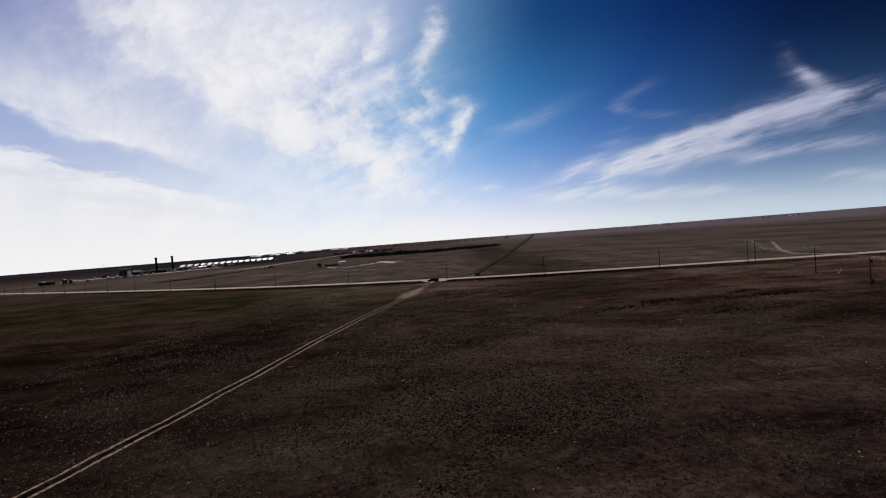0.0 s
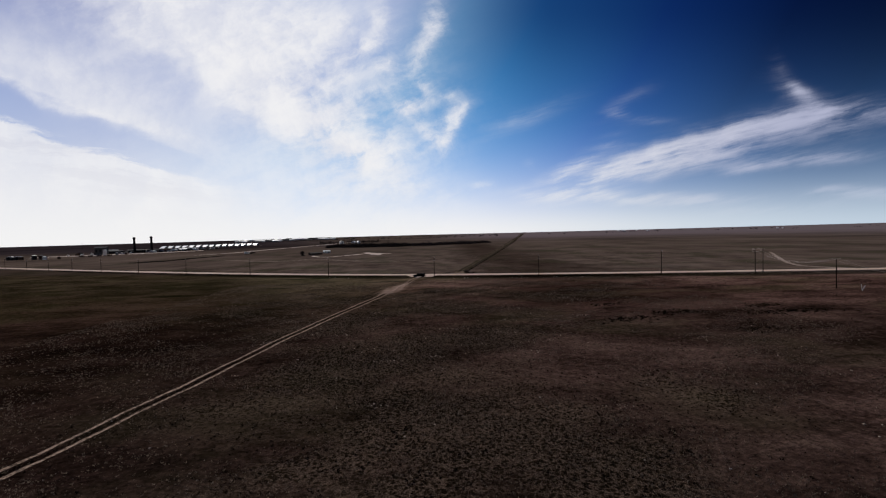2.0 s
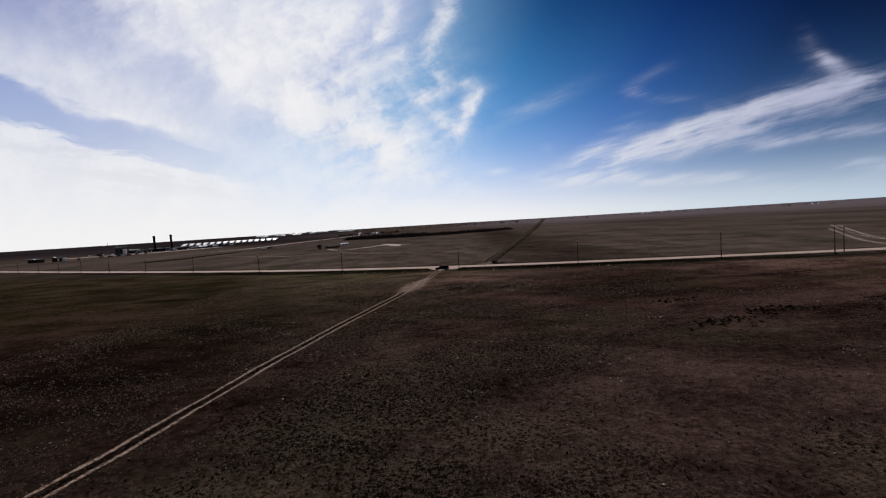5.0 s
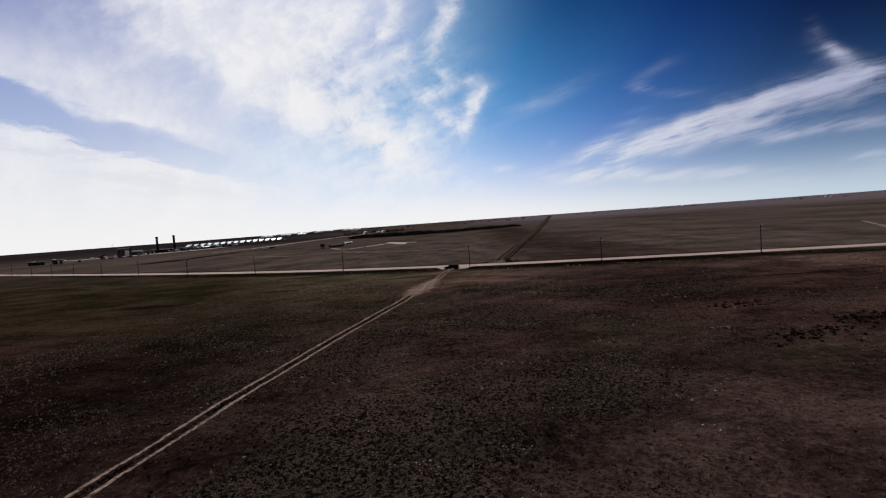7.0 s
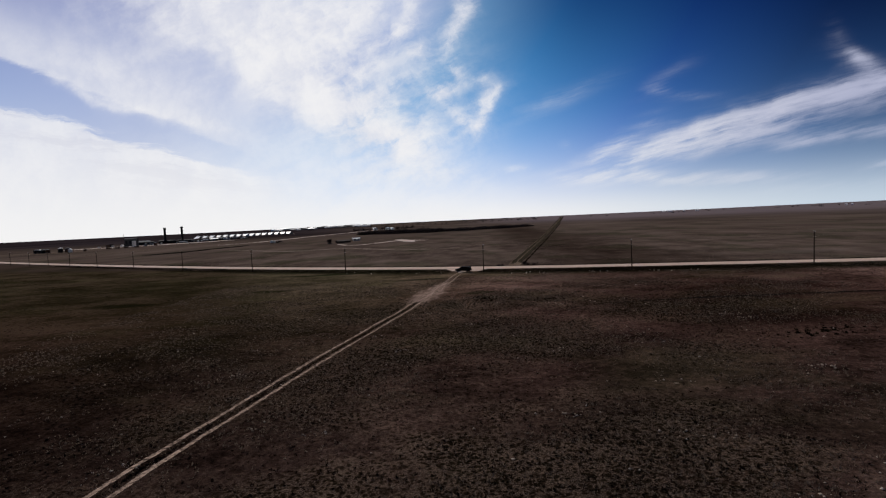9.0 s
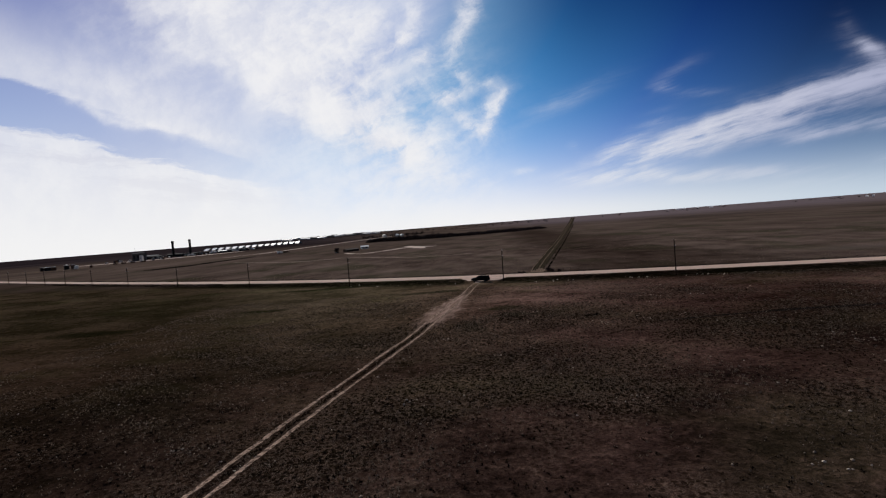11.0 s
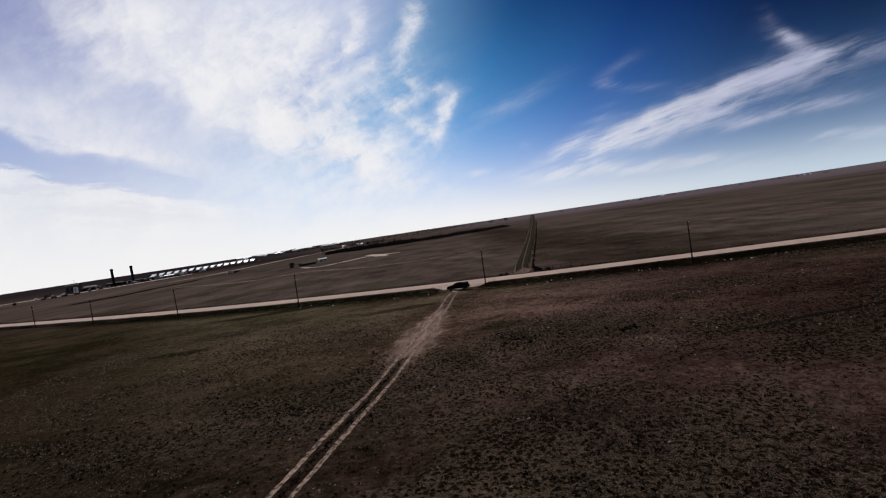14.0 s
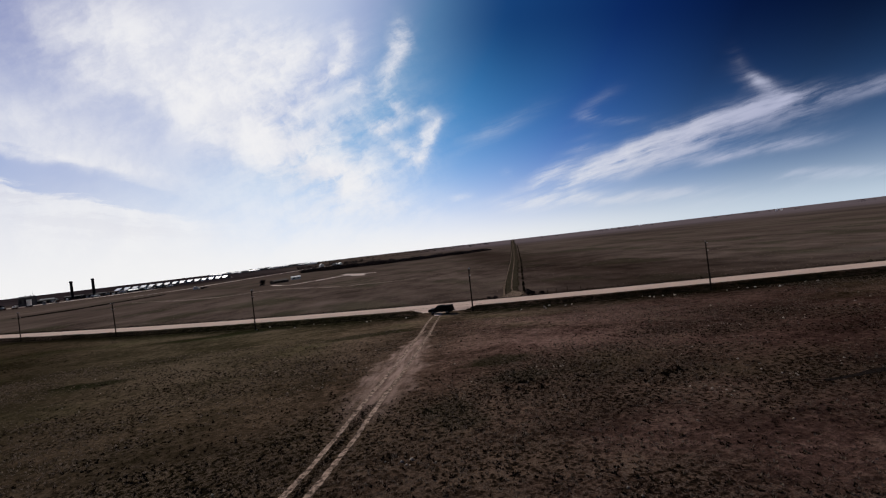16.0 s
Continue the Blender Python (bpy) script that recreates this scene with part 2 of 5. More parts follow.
def ground_material():
    m, n, bsdf = material("prairie", 0.9, 0.0, 0.0)
    at = n.add("TexCoord").outputs["Object"]
    x, y, z = n.split(at)
    far = n.smooth(n.vec("LENGTH", at), 150.0, 900.0)
    wide = n.noise(n.vec("MULTIPLY", at, (0.006, 0.011, 0.0)), 1.0, 5, 0.6)[0]
    mid = n.noise(n.vec("MULTIPLY", at, (0.045, 0.075, 0.0)), 1.0, 6, 0.62)[0]
    small = n.noise(at, 0.55, 6, 0.65)[0]
    lumps = n.noise(at, 1.5, 5, 0.7)[0]
    grain = n.noise(at, 4.0, 4, 0.75)[0]
    tone = n.math("MULTIPLY_ADD", wide, 0.22, n.math("MULTIPLY_ADD", mid, 0.30, n.math("MULTIPLY_ADD", small, 0.20, n.math("MULTIPLY_ADD", lumps, 0.20, n.math("MULTIPLY", grain, 0.12)))))
    brown = n.ramp(tone, [(0.43, (0.0072, 0.0043, 0.003)), (0.478, (0.0216, 0.0131, 0.0092)), (0.53, (0.051, 0.0314, 0.0225)), (0.595, (0.132, 0.0857, 0.064))])
    green = n.ramp(tone, [(0.41, (0.011, 0.0104, 0.0045)), (0.5, (0.037, 0.0315, 0.0165)), (0.60, (0.108, 0.085, 0.051))])
    # dry: not drier soil; the brighter view at grazing angles, painted into the colour
    dry = n.smooth(n.math("MULTIPLY_ADD", n.math("SUBTRACT", mid, 0.5), 90.0, y), -150.0, -105.0)
    brown = n.mix(dry, brown, n.mix(1.0, brown, (1.62, 1.53, 1.54), "MULTIPLY"))
    green = n.mix(dry, green, n.mix(1.0, green, (1.70, 1.66, 1.55), "MULTIPLY"))
    # by_road: more of that brightness painted in towards the road
    by_road = n.smooth(n.math("MULTIPLY_ADD", n.math("SUBTRACT", mid, 0.5), 60.0, y), -95.0, -55.0)
    by_road = n.math("MULTIPLY", by_road, n.smooth(x, -65.0, -25.0))
    brown = n.mix(by_road, brown, n.mix(1.0, brown, (1.24, 1.22, 1.23), "MULTIPLY"))
    green = n.mix(by_road, green, n.mix(1.0, green, (1.24, 1.21, 1.18), "MULTIPLY"))
    damp_at = n.vec("ADD", at, n.vec("MULTIPLY", n.vec("SUBTRACT", n.noise(at, 0.2, 6, 0.65)[1], (0.5, 0.5, 0.5)), (10.0, 7.0, 0.0)))
    # greener growth near the road and in damp hollows
    lush = n.math("MULTIPLY", n.smooth(x, 14.0, -50.0), n.math("MULTIPLY", n.smooth(y, -150.0, -60.0), n.smooth(n.math("MULTIPLY_ADD", x, 0.45, y), 25.0, 5.0)))
    damp = n.smooth(n.noise(n.vec("MULTIPLY", at, (0.018, 0.03, 0.0)), 1.0, 4, 0.6)[0], 0.50, 0.66)
    side = n.add("Attribute", attribute_name="roadside").outputs["Fac"]
    leaf = n.math("ADD", n.math("MULTIPLY", lush, 0.72), n.math("MULTIPLY", damp, 0.55), clamp=True)
    col = n.mix(leaf, brown, green)
    for px, py, rx, ry in ((-72.0, -38.0, 9.0, 2.8), (0.5, -66.0, 5.0, 3.4), (-2.0, -57.0, 6.0, 3.0), (-68.0, 6.0, 22.0, 3.5), (-110.0, -58.0, 13.0, 4.5), (-24.0, -22.0, 12.0, 3.0), (-9.5, -76.0, 3.0, 6.0)):
        spot = n.vec("LENGTH", n.vec("MULTIPLY", n.vec("SUBTRACT", damp_at, (px, py, 0.0)), (1 / rx, 1 / ry, 0.0)))
        col = n.mix(n.smooth(spot, 1.25, 0.5, 0.0, 0.75), col, (0.0135, 0.0165, 0.0058))
    # dark green ditch growth, with the ditch's shade painted into the same colour
    col = n.mix(n.math("MULTIPLY", side, n.smooth(small, 0.36, 0.62, 1.0, 0.75)), col, (0.0085, 0.0085, 0.0038))
    # patches of bare pale ground
    bare = n.math("MULTIPLY", n.smooth(n.noise(n.vec("MULTIPLY", at, (0.10, 0.16, 0.0)), 1.0, 7, 0.7)[0], 0.60, 0.74), n.smooth(small, 0.42, 0.62))
    col = n.mix(n.math("MULTIPLY", bare, 0.55), col, (0.15, 0.112, 0.095))
    # close-set dark clumps with pale litter between; smooth reddish soil elsewhere
    thick = n.smooth(n.math("MULTIPLY_ADD", n.math("SUBTRACT", small, 0.5), 1.1, n.math("MULTIPLY_ADD", n.math("SUBTRACT", mid, 0.5), 2.4, n.add("Attribute", attribute_name="growth").outputs["Fac"])), 0.0, 0.95)
    cell = n.add("TexVoronoi")
    cell.inputs["Scale"].default_value = 2.0
    n.put(cell.inputs["Vector"], n.vec("ADD", at, n.vec("MULTIPLY", n.noise(at, 1.6, 3)[1], (0.8, 0.8, 0.0))))
    col = n.mix(n.smooth(y, -25.0, -75.0), col, n.mix(thick, n.mix(1.0, col, (1.10, 1.00, 1.04), "MULTIPLY"), n.mix(1.0, col, (0.68, 0.66, 0.58), "MULTIPLY")))
    flecks = n.noise(at, 7.0, 2, 0.6)[0]
    gap = n.math("MULTIPLY", n.smooth(cell.outputs["Distance"], 0.36, 0.58), n.smooth(flecks, 0.46, 0.60))
    clump = n.smooth(cell.outputs["Distance"], 0.48, 0.28)
    col = n.mix(n.math("MULTIPLY", n.math("MULTIPLY", gap, thick), 0.85), col, (0.150, 0.104, 0.076))
    col = n.mix(n.math("MULTIPLY", n.math("MULTIPLY", clump, thick), 0.88), col, (0.0085, 0.0062, 0.0036))
    # the fields past the road lie in soft blotches, browner and greener by turns
    blotch = n.math("MULTIPLY_ADD", n.noise(n.vec("MULTIPLY", at, (0.022, 0.013, 0.0)), 1.0, 2, 0.5)[0], 0.5, n.math("MULTIPLY_ADD", n.math("MULTIPLY", n.math("SUBTRACT", n.noise(n.vec("MULTIPLY", at, (0.080, 0.050, 0.0)), 1.0, 4, 0.6)[0], 0.5), n.smooth(n.vec("LENGTH", at), 420.0, 120.0, 0.0, 0.7)), 1.0, 0.25))
    past = n.math("MULTIPLY", n.smooth(n.math("MULTIPLY_ADD", x, 0.28, y), 6.0, 26.0), 0.88)
    field_col = n.ramp(blotch, [(0.36, (0.060, 0.042, 0.032)), (0.5, (0.114, 0.081, 0.062)), (0.64, (0.180, 0.129, 0.100))])
    field_col = n.mix(n.smooth(n.noise(n.vec("MULTIPLY", at, (0.026, 0.016, 0.0)), 1.0, 3, 0.55)[0], 0.50, 0.62, 0.0, 0.6), field_col, (0.048, 0.048, 0.025))
    col = n.mix(past, col, field_col)
    # far land: paler stubble and dark fields in long strips
    strip = n.math("MULTIPLY_ADD", n.noise(n.vec("MULTIPLY", at, (0.0022, 0.0016, 0.0)), 1.0, 2, 0.5)[0], 0.5, n.math("MULTIPLY", n.noise(n.vec("MULTIPLY", at, (0.0065, 0.0045, 0.0)), 1.0, 1, 0.5)[0], 0.5))
    col = n.mix(n.math("MULTIPLY", far, 0.66), col, n.ramp(strip, [(0.36, (0.046, 0.032, 0.024)), (0.5, (0.092, 0.064, 0.048)), (0.64, (0.160, 0.113, 0.088))]))
    west = n.math("MULTIPLY", n.smooth(n.math("MULTIPLY_ADD", y, 0.30, x), 330.0, -260.0), n.smooth(y, 560.0, 1000.0))
    col = n.mix(n.math("MULTIPLY", west, 0.9), col, n.mix(n.smooth(strip, 0.4, 0.6), (0.018, 0.0130, 0.0150), (0.034, 0.0250, 0.0275)))
    # distance haze painted into the far land's colour, on the east
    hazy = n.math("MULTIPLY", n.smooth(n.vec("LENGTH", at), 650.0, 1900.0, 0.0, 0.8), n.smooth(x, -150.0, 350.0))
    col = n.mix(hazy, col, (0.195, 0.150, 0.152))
    # colour darkened to the east and in the western corner, painting in vignetting
    side_dim = n.math("ADD", n.math("MULTIPLY", n.math("MULTIPLY", n.smooth(n.math("MULTIPLY_ADD", mid, 40.0, x), 25.0, 75.0), n.smooth(n.math("MULTIPLY_ADD", mid, 40.0, x), 140.0, 90.0)), n.smooth(n.math("MULTIPLY_ADD", mid, 30.0, y), -115.0, -85.0)), n.math("MULTIPLY", n.smooth(n.math("MULTIPLY_ADD", n.math("MAXIMUM", n.math("ADD", y, 110.0), 0.0), 0.5, n.math("MULTIPLY_ADD", mid, -40.0, x)), -36.0, -88.0), n.smooth(n.math("MULTIPLY_ADD", x, 0.45, y), 30.0, 0.0)), clamp=True)
    col = n.mix(n.math("MULTIPLY", side_dim, n.smooth(n.vec("LENGTH", at), 1500.0, 500.0)), col, n.mix(1.0, col, (0.50, 0.47, 0.45), "MULTIPLY"))
    # dust driven off the track at its mouth
    wob = n.vec("ADD", at, n.vec("MULTIPLY", n.vec("SUBTRACT", n.noise(at, 0.28, 6, 0.65)[1], (0.5, 0.5, 0.5)), (9.0, 9.0, 0.0)))
    a = n.vec("DOT_PRODUCT", n.vec("SUBTRACT", wob, (-15.4, -49.0, 0.0)), (0.16 / 25.5, 0.987 / 25.5, 0.0))
    b = n.vec("DOT_PRODUCT", n.vec("SUBTRACT", wob, (-15.4, -49.0, 0.0)), (0.987 / 4.5, -0.16 / 4.5, 0.0))
    b = n.math("DIVIDE", b, n.math("MAXIMUM", n.math("MULTIPLY_ADD", a, -0.5, 0.75), 0.2))
    line = n.vec("SUBTRACT", at, (-15.4, -49.0, 0.0))
    streak = n.noise(n.xyz(n.vec("DOT_PRODUCT", line, (0.02, 0.12, 0.0)), n.vec("DOT_PRODUCT", line, (0.80, -0.13, 0.0)), 0.0), 1.0, 6, 0.66)[0]
    dust = n.smooth(n.math("MULTIPLY_ADD", a, a, n.math("MULTIPLY", b, b)), 1.45, 0.0)
    col = n.mix(n.math("MULTIPLY", dust, n.smooth(streak, 0.30, 0.68, 0.10, 0.92)), col, (0.50, 0.335, 0.258))
    # pale scrape beside the road
    c1 = n.vec("LENGTH", n.vec("MULTIPLY", n.vec("SUBTRACT", wob, (140.0, 25.0, 0.0)), (0.05, 0.12, 0.0)))
    col = n.mix(n.math("MULTIPLY", n.smooth(c1, 1.2, 0.4), 0.4), col, (0.15, 0.115, 0.095))
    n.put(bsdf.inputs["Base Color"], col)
    bump = n.add("Bump")
    bump.inputs["Strength"].default_value, bump.inputs["Distance"].default_value = 1.0, 0.5
    n.put(bump.inputs["Strength"], n.smooth(y, -40.0, 160.0, 1.0, 0.25))
    n.put(bump.inputs["Height"], n.math("MULTIPLY_ADD", grain, 0.22, n.math("MULTIPLY_ADD", lumps, 0.5, n.math("MULTIPLY", small, 0.7))))
    n.put(bsdf.inputs["Normal"], bump.outputs[0])
    return m


def soil(name, pale, dark, cover=0.0, fray=1.4, grit=0.0, gloss=0.0):
    """Bare driven earth that thins out raggedly at its edges; cover: how far dark growth comes through; fray: steepness of the edge."""
    m, n, bsdf = material(name, 1.0 - 2 * gloss, 0.0, gloss)
    at = n.add("TexCoord").outputs["Object"]
    big, fine = n.noise(n.vec("MULTIPLY", at, (0.08, 0.2, 1.0)), 1.0, 5, 0.6)[0], n.noise(at, 1.6, 6, 0.68)[0]
    col = n.ramp(n.math("MULTIPLY_ADD", big, 0.5, n.math("MULTIPLY", fine, 0.5)), [(0.36, dark), (0.6, pale)])
    if cover:
        col = n.mix(n.math("MULTIPLY", n.smooth(fine, 0.62 - 0.2 * cover, 0.38 - 0.1 * cover), 0.85), col, (0.032, 0.023, 0.016))
    if grit:
        col = n.mix(n.smooth(n.noise(at, 3.2, 4, 0.7)[0], 0.56, 0.40, 0.0, grit), col, (0.030, 0.020, 0.014))
    n.put(bsdf.inputs["Base Color"], col)
    b = n.add("Bump")
    b.inputs["Strength"].default_value, b.inputs["Distance"].default_value = 0.5, 0.06
    n.put(b.inputs["Height"], fine)
    n.put(bsdf.inputs["Normal"], b.outputs[0])
    edge = n.add("Attribute", attribute_name="edge").outputs["Fac"]
    torn = n.math("MULTIPLY_ADD", n.noise(at, 0.5, 8, 0.7)[0], 1.3, n.math("MULTIPLY_ADD", edge, fray, -0.65))
    n.put(bsdf.inputs["Alpha"], n.smooth(torn, 0.12, 0.62))
    return m


def growth(name, stops, rough=0.85, sheer=0.0):
    """Leaves and blades, every clump in its own shade."""
    m, n, bsdf = material(name, rough, 0.0, 0.0)
    pick = n.add("NewGeometry").outputs["Random Per Island"]
    fine = n.noise(n.add("TexCoord").outputs["Object"], 0.25, 4, 0.6)[0]
    col = n.ramp(n.math("MULTIPLY_ADD", pick, 0.6, n.math("MULTIPLY", fine, 0.4)), stops)
    n.put(bsdf.inputs["Base Color"], col)
    if sheer:
        # dry blades let the light through
        glow, both = n.add("BsdfTranslucent"), n.add("MixShader")
        n.put(glow.inputs["Color"], col)
        both.inputs[0].default_value = sheer
        n.put(both.inputs[1], bsdf.outputs[0])
        n.put(both.inputs[2], glow.outputs[0])
        n.put(m.node_tree.nodes["Material Output"].inputs["Surface"], both.outputs[0])
    return m


M_GROUND = ground_material()
M_ROAD = soil("gravel_road", (0.66, 0.47, 0.36), (0.49, 0.345, 0.26), 0.0, 7.0, gloss=0.05)
M_TRACK = soil("wheel_rut_soil", (0.52, 0.36, 0.262), (0.24, 0.165, 0.12), 0.25, 1.9, 0.35)
M_LANE = soil("lane_soil", (0.25, 0.175, 0.122), (0.10, 0.072, 0.050), 0.5, 1.6, 0.5)
M_SWATHE = soil("worn_swathe", (0.38, 0.282, 0.222), (0.21, 0.155, 0.121), 0.1, 2.6, 0.2)
M_SPUR = soil("spur_gravel", (0.46, 0.345, 0.275), (0.30, 0.222, 0.175), 0.2, 3.0)
M_VERGE = soil("lane_verge", (0.064, 0.051, 0.031), (0.022, 0.020, 0.011), 0.4, 1.5, 0.7)
M_EARTH = soil("turned_earth", (0.020, 0.015, 0.012), (0.009, 0.007, 0.006), 0.0, 3.0)
M_PAD = soil("pad_caliche", (0.74, 0.585, 0.485), (0.52, 0.405, 0.33), 0.0, 4.0)
M_TUFT = growth("bunch_grass", [(0.1, (0.0075, 0.0053, 0.0028)), (0.5, (0.017, 0.0118, 0.0062)), (0.8, (0.038, 0.026, 0.015)), (1.0, (0.085, 0.060, 0.038))])
M_SCRUB = growth("ditch_scrub", [(0.1, (0.007, 0.0065, 0.003)), (0.6, (0.018, 0.0155, 0.008)), (1.0, (0.045, 0.037, 0.021))])
# paler than the thicket: distance haze is mixed into this colour
M_FAR = growth("far_woodland", [(0.1, (0.040, 0.032, 0.030)), (0.6, (0.070, 0.056, 0.050)), (1.0, (0.11, 0.09, 0.08))])
M_TREE = growth("bare_thicket", [(0.1, (0.026, 0.019, 0.016)), (0.6, (0.062, 0.046, 0.039)), (1.0, (0.115, 0.088, 0.074))])
M_STRAW = growth("straw_grass", [(0.1, (0.085, 0.061, 0.044)), (0.6, (0.165, 0.121, 0.090)), (1.0, (0.32, 0.245, 0.185))], sheer=0.6)
M_STONE = growth("pale_stone", [(0.1, (0.24, 0.18, 0.13)), (0.7, (0.50, 0.40, 0.31)), (1.0, (0.78, 0.68, 0.57))])
M_WOOD = worn("creosoted_pole", (0.028, 0.020, 0.015), 0.95, 0, 0.8, 0.4, 0.15, 0.0)
M_ARM = worn("weathered_crossarm", (0.30, 0.25, 0.21), 0.8, 0, 2.0, 0.3)
M_CERAMIC = worn("glazed_insulator", (0.62, 0.60, 0.58), 0.25, 0, 4.0, 0.1, 0.02, 0.5)
M_WIRE = worn("aluminium_wire", (0.36, 0.30, 0.27), 0.4, 0.6, 0.3, 0.2, 0.0)
M_GREY = worn("grey_steel", (0.17, 0.17, 0.175), 0.7, 0.0, 0.2, 0.3, 0.15, 0.1)
M_HALL = worn("weathered_cladding", (0.075, 0.072, 0.072), 0.85, 0.0, 0.2, 0.3, 0.15, 0.03)
M_DARK = worn("dark_steel", (0.026, 0.024, 0.024), 0.75, 0.0, 0.3, 0.4, 0.15, 0.05)
M_RUST = worn("rusty_steel", (0.075, 0.045, 0.032), 0.85, 0.0, 0.4, 0.45, 0.15, 0.05)
M_WHITE = worn("white_metal_roof", (0.90, 0.86, 0.80), 0.5, 0, 0.1, 0.12, 0.05, 0.3)
M_SHEET = worn("shiny_roof_sheet", (0.74, 0.72, 0.70), 0.5, 0.45, 0.1, 0.06, 0.03, 0.5)
M_WALL = worn("shed_wall", (0.16, 0.15, 0.145), 0.85, 0, 0.3, 0.25, 0.15, 0.05)
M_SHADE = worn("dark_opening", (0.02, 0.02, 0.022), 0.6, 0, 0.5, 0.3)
M_BRICK = worn("brown_siding", (0.10, 0.075, 0.06), 0.8, 0, 0.5, 0.25)
M_PAINT = worn("black_car_paint", (0.006, 0.0055, 0.005), 0.6, 0, 0.6, 0.3, 0.0, 0.03)
M_RUBBER = worn("tyre_rubber", (0.014, 0.014, 0.014), 0.85, 0, 3.0, 0.3)
M_CHROME = worn("wheel_alloy", (0.06, 0.06, 0.062), 0.5, 0.9, 3.0, 0.2, 0.02)
M_LAMP = worn("lamp_lens", (0.16, 0.155, 0.15), 0.15, 0, 3.0, 0.1, 0.0, 0.5)
M_RED = worn("red_lens", (0.20, 0.012, 0.010), 0.2, 0, 3.0, 0.1, 0.0, 0.5)
M_GLASS, _n, _b = material("car_glass", 0.25, 0.0, 0.06)
_b.inputs["Base Color"].default_value = (0.012, 0.014, 0.016, 1)


# ---- shapes ----
def part(name, bm, mat, parent=None, label="", smooth=False):
    """One mesh object out of bm, under parent."""
    me = bpy.data.meshes.new(name)
    bm.to_mesh(me)
    bm.free()
    me.materials.append(mat)
    for p in me.polygons:
        p.use_smooth = smooth
    ob = new(name, me)
    ob.parent = parent
    return tagged(ob, label) if label else ob


def block(x0, x1, y0, y1, z0, z1, bevel=0.0, bm=None):
    bm = bm or bmesh.new()
    made = bmesh.ops.create_cube(bm, size=1)["verts"]
    for v in made:
        v.co = Vector(((x0 + x1) / 2 + v.co.x * (x1 - x0), (y0 + y1) / 2 + v.co.y * (y1 - y0), (z0 + z1) / 2 + v.co.z * (z1 - z0)))
    if bevel:
        bmesh.ops.bevel(bm, geom=list({e for v in made for e in v.link_edges}), offset=bevel, segments=2, affect="EDGES", profile=0.6)
    return bm


def rod(r0, r1, z0, z1, sides=12, at=(0, 0), bm=None, axis="z", rings=1):
    """A tapered round bar; axis "y" or "x" lays it down through the same spans."""
    bm = bm or bmesh.new()
    loops = []
    for k in range(rings + 1):
        f = k / rings
        r, z = r0 + (r1 - r0) * f, z0 + (z1 - z0) * f
        ring = []
        for i in range(sides):
            a = 2 * math.pi * i / sides
            u, v = at[0] + r * math.cos(a), at[1] + r * math.sin(a)
            ring.append(bm.verts.new((u, v, z) if axis == "z" else (u, z, v) if axis == "y" else (z, u, v)))
        loops.append(ring)
    for a, b in zip(loops, loops[1:]):
        for i in range(sides):
            bm.faces.new((a[i], a[(i + 1) % sides], b[(i + 1) % sides], b[i]))
    bm.faces.new(loops[0][::-1])
    bm.faces.new(loops[-1])
    bmesh.ops.recalc_face_normals(bm, faces=bm.faces)
    return bm


def prism(profile, y0, y1, bm=None):
    """A profile of (x, z) drawn out from y0 to y1."""
    bm = bm or bmesh.new()
    a, b = [bm.verts.new((x, y0, z)) for x, z in profile], [bm.verts.new((x, y1, z)) for x, z in profile]
    for i in range(len(a)):
        j = (i + 1) % len(a)
        bm.faces.new((a[i], a[j], b[j], b[i]))
    bm.faces.new(a[::-1])
    bm.faces.new(b)
    bmesh.ops.recalc_face_normals(bm, faces=bm.faces)
    return bm


def thing(name, label, category, group="", at=None):
    ob = new(name)
    ob.empty_display_size = 0.5
    if at is not None:
        ob.matrix_basis = at
    return tagged(ob, label, category, group)


def raw_mesh(name, verts, faces, mat):
    """A mesh from arrays of corners and of faces with equally many corners."""
    me = bpy.data.meshes.new(name)
    faces = np.asarray(faces, dtype=np.int32)
    count, size = faces.shape
    me.vertices.add(len(verts))
    me.vertices.foreach_set("co", np.asarray(verts, dtype=np.float32).ravel())
    me.loops.add(count * size)
    me.loops.foreach_set("vertex_index", faces.ravel())
    me.polygons.add(count)
    me.polygons.foreach_set("loop_start", np.arange(0, count * size, size, dtype=np.int32))
    me.update(calc_edges=True)
    me.validate()
    me.materials.append(mat)
    return new(name, me)


# ---- lie of the land ----
ROAD_X = [-9000, -560, -400, -300, -220, -170, -130, -95, -65, -30, 0, 30, 60, 95, 120, 145, 185, 230, 400, 9000]
ROAD_Y = [4900, 294.4, 203.1, 146.9, 103.5, 77.7, 58.0, 42.0, 29.6, 17.1, 8.1, 0.8, -5.0, -11.1, -15.3, -19.3, -25.0, -30, -45, -700]
_gx = np.arange(-9000, 9000.1, 4.0)
_gy = np.interp(_gx, ROAD_X, ROAD_Y)
_gy = np.convolve(np.pad(_gy, 8, mode="edge"), np.ones(17) / 17, "valid")
ROAD_HALF = 5.0
GATE_X = -8.0  # where the track meets the road


def road_y(x):
    return np.interp(x, _gx, _gy)


def rough_land(x, y):
    return (np.sin(x * 0.21 + 1.3 * np.sin(y * 0.11)) + np.sin(y * 0.27 + 1.7 * np.sin(x * 0.13) + 2) + 0.6 * np.sin(x * 0.53 - y * 0.41 + 1)
            + 0.5 * np.sin(x * 0.37 + y * 0.73)) * 0.045


S_AT = [-60, -20, -14.5, -12, -9.5, -8.2, -5.4, 0, 5.4, 7.6, 9.0, 13, 40]
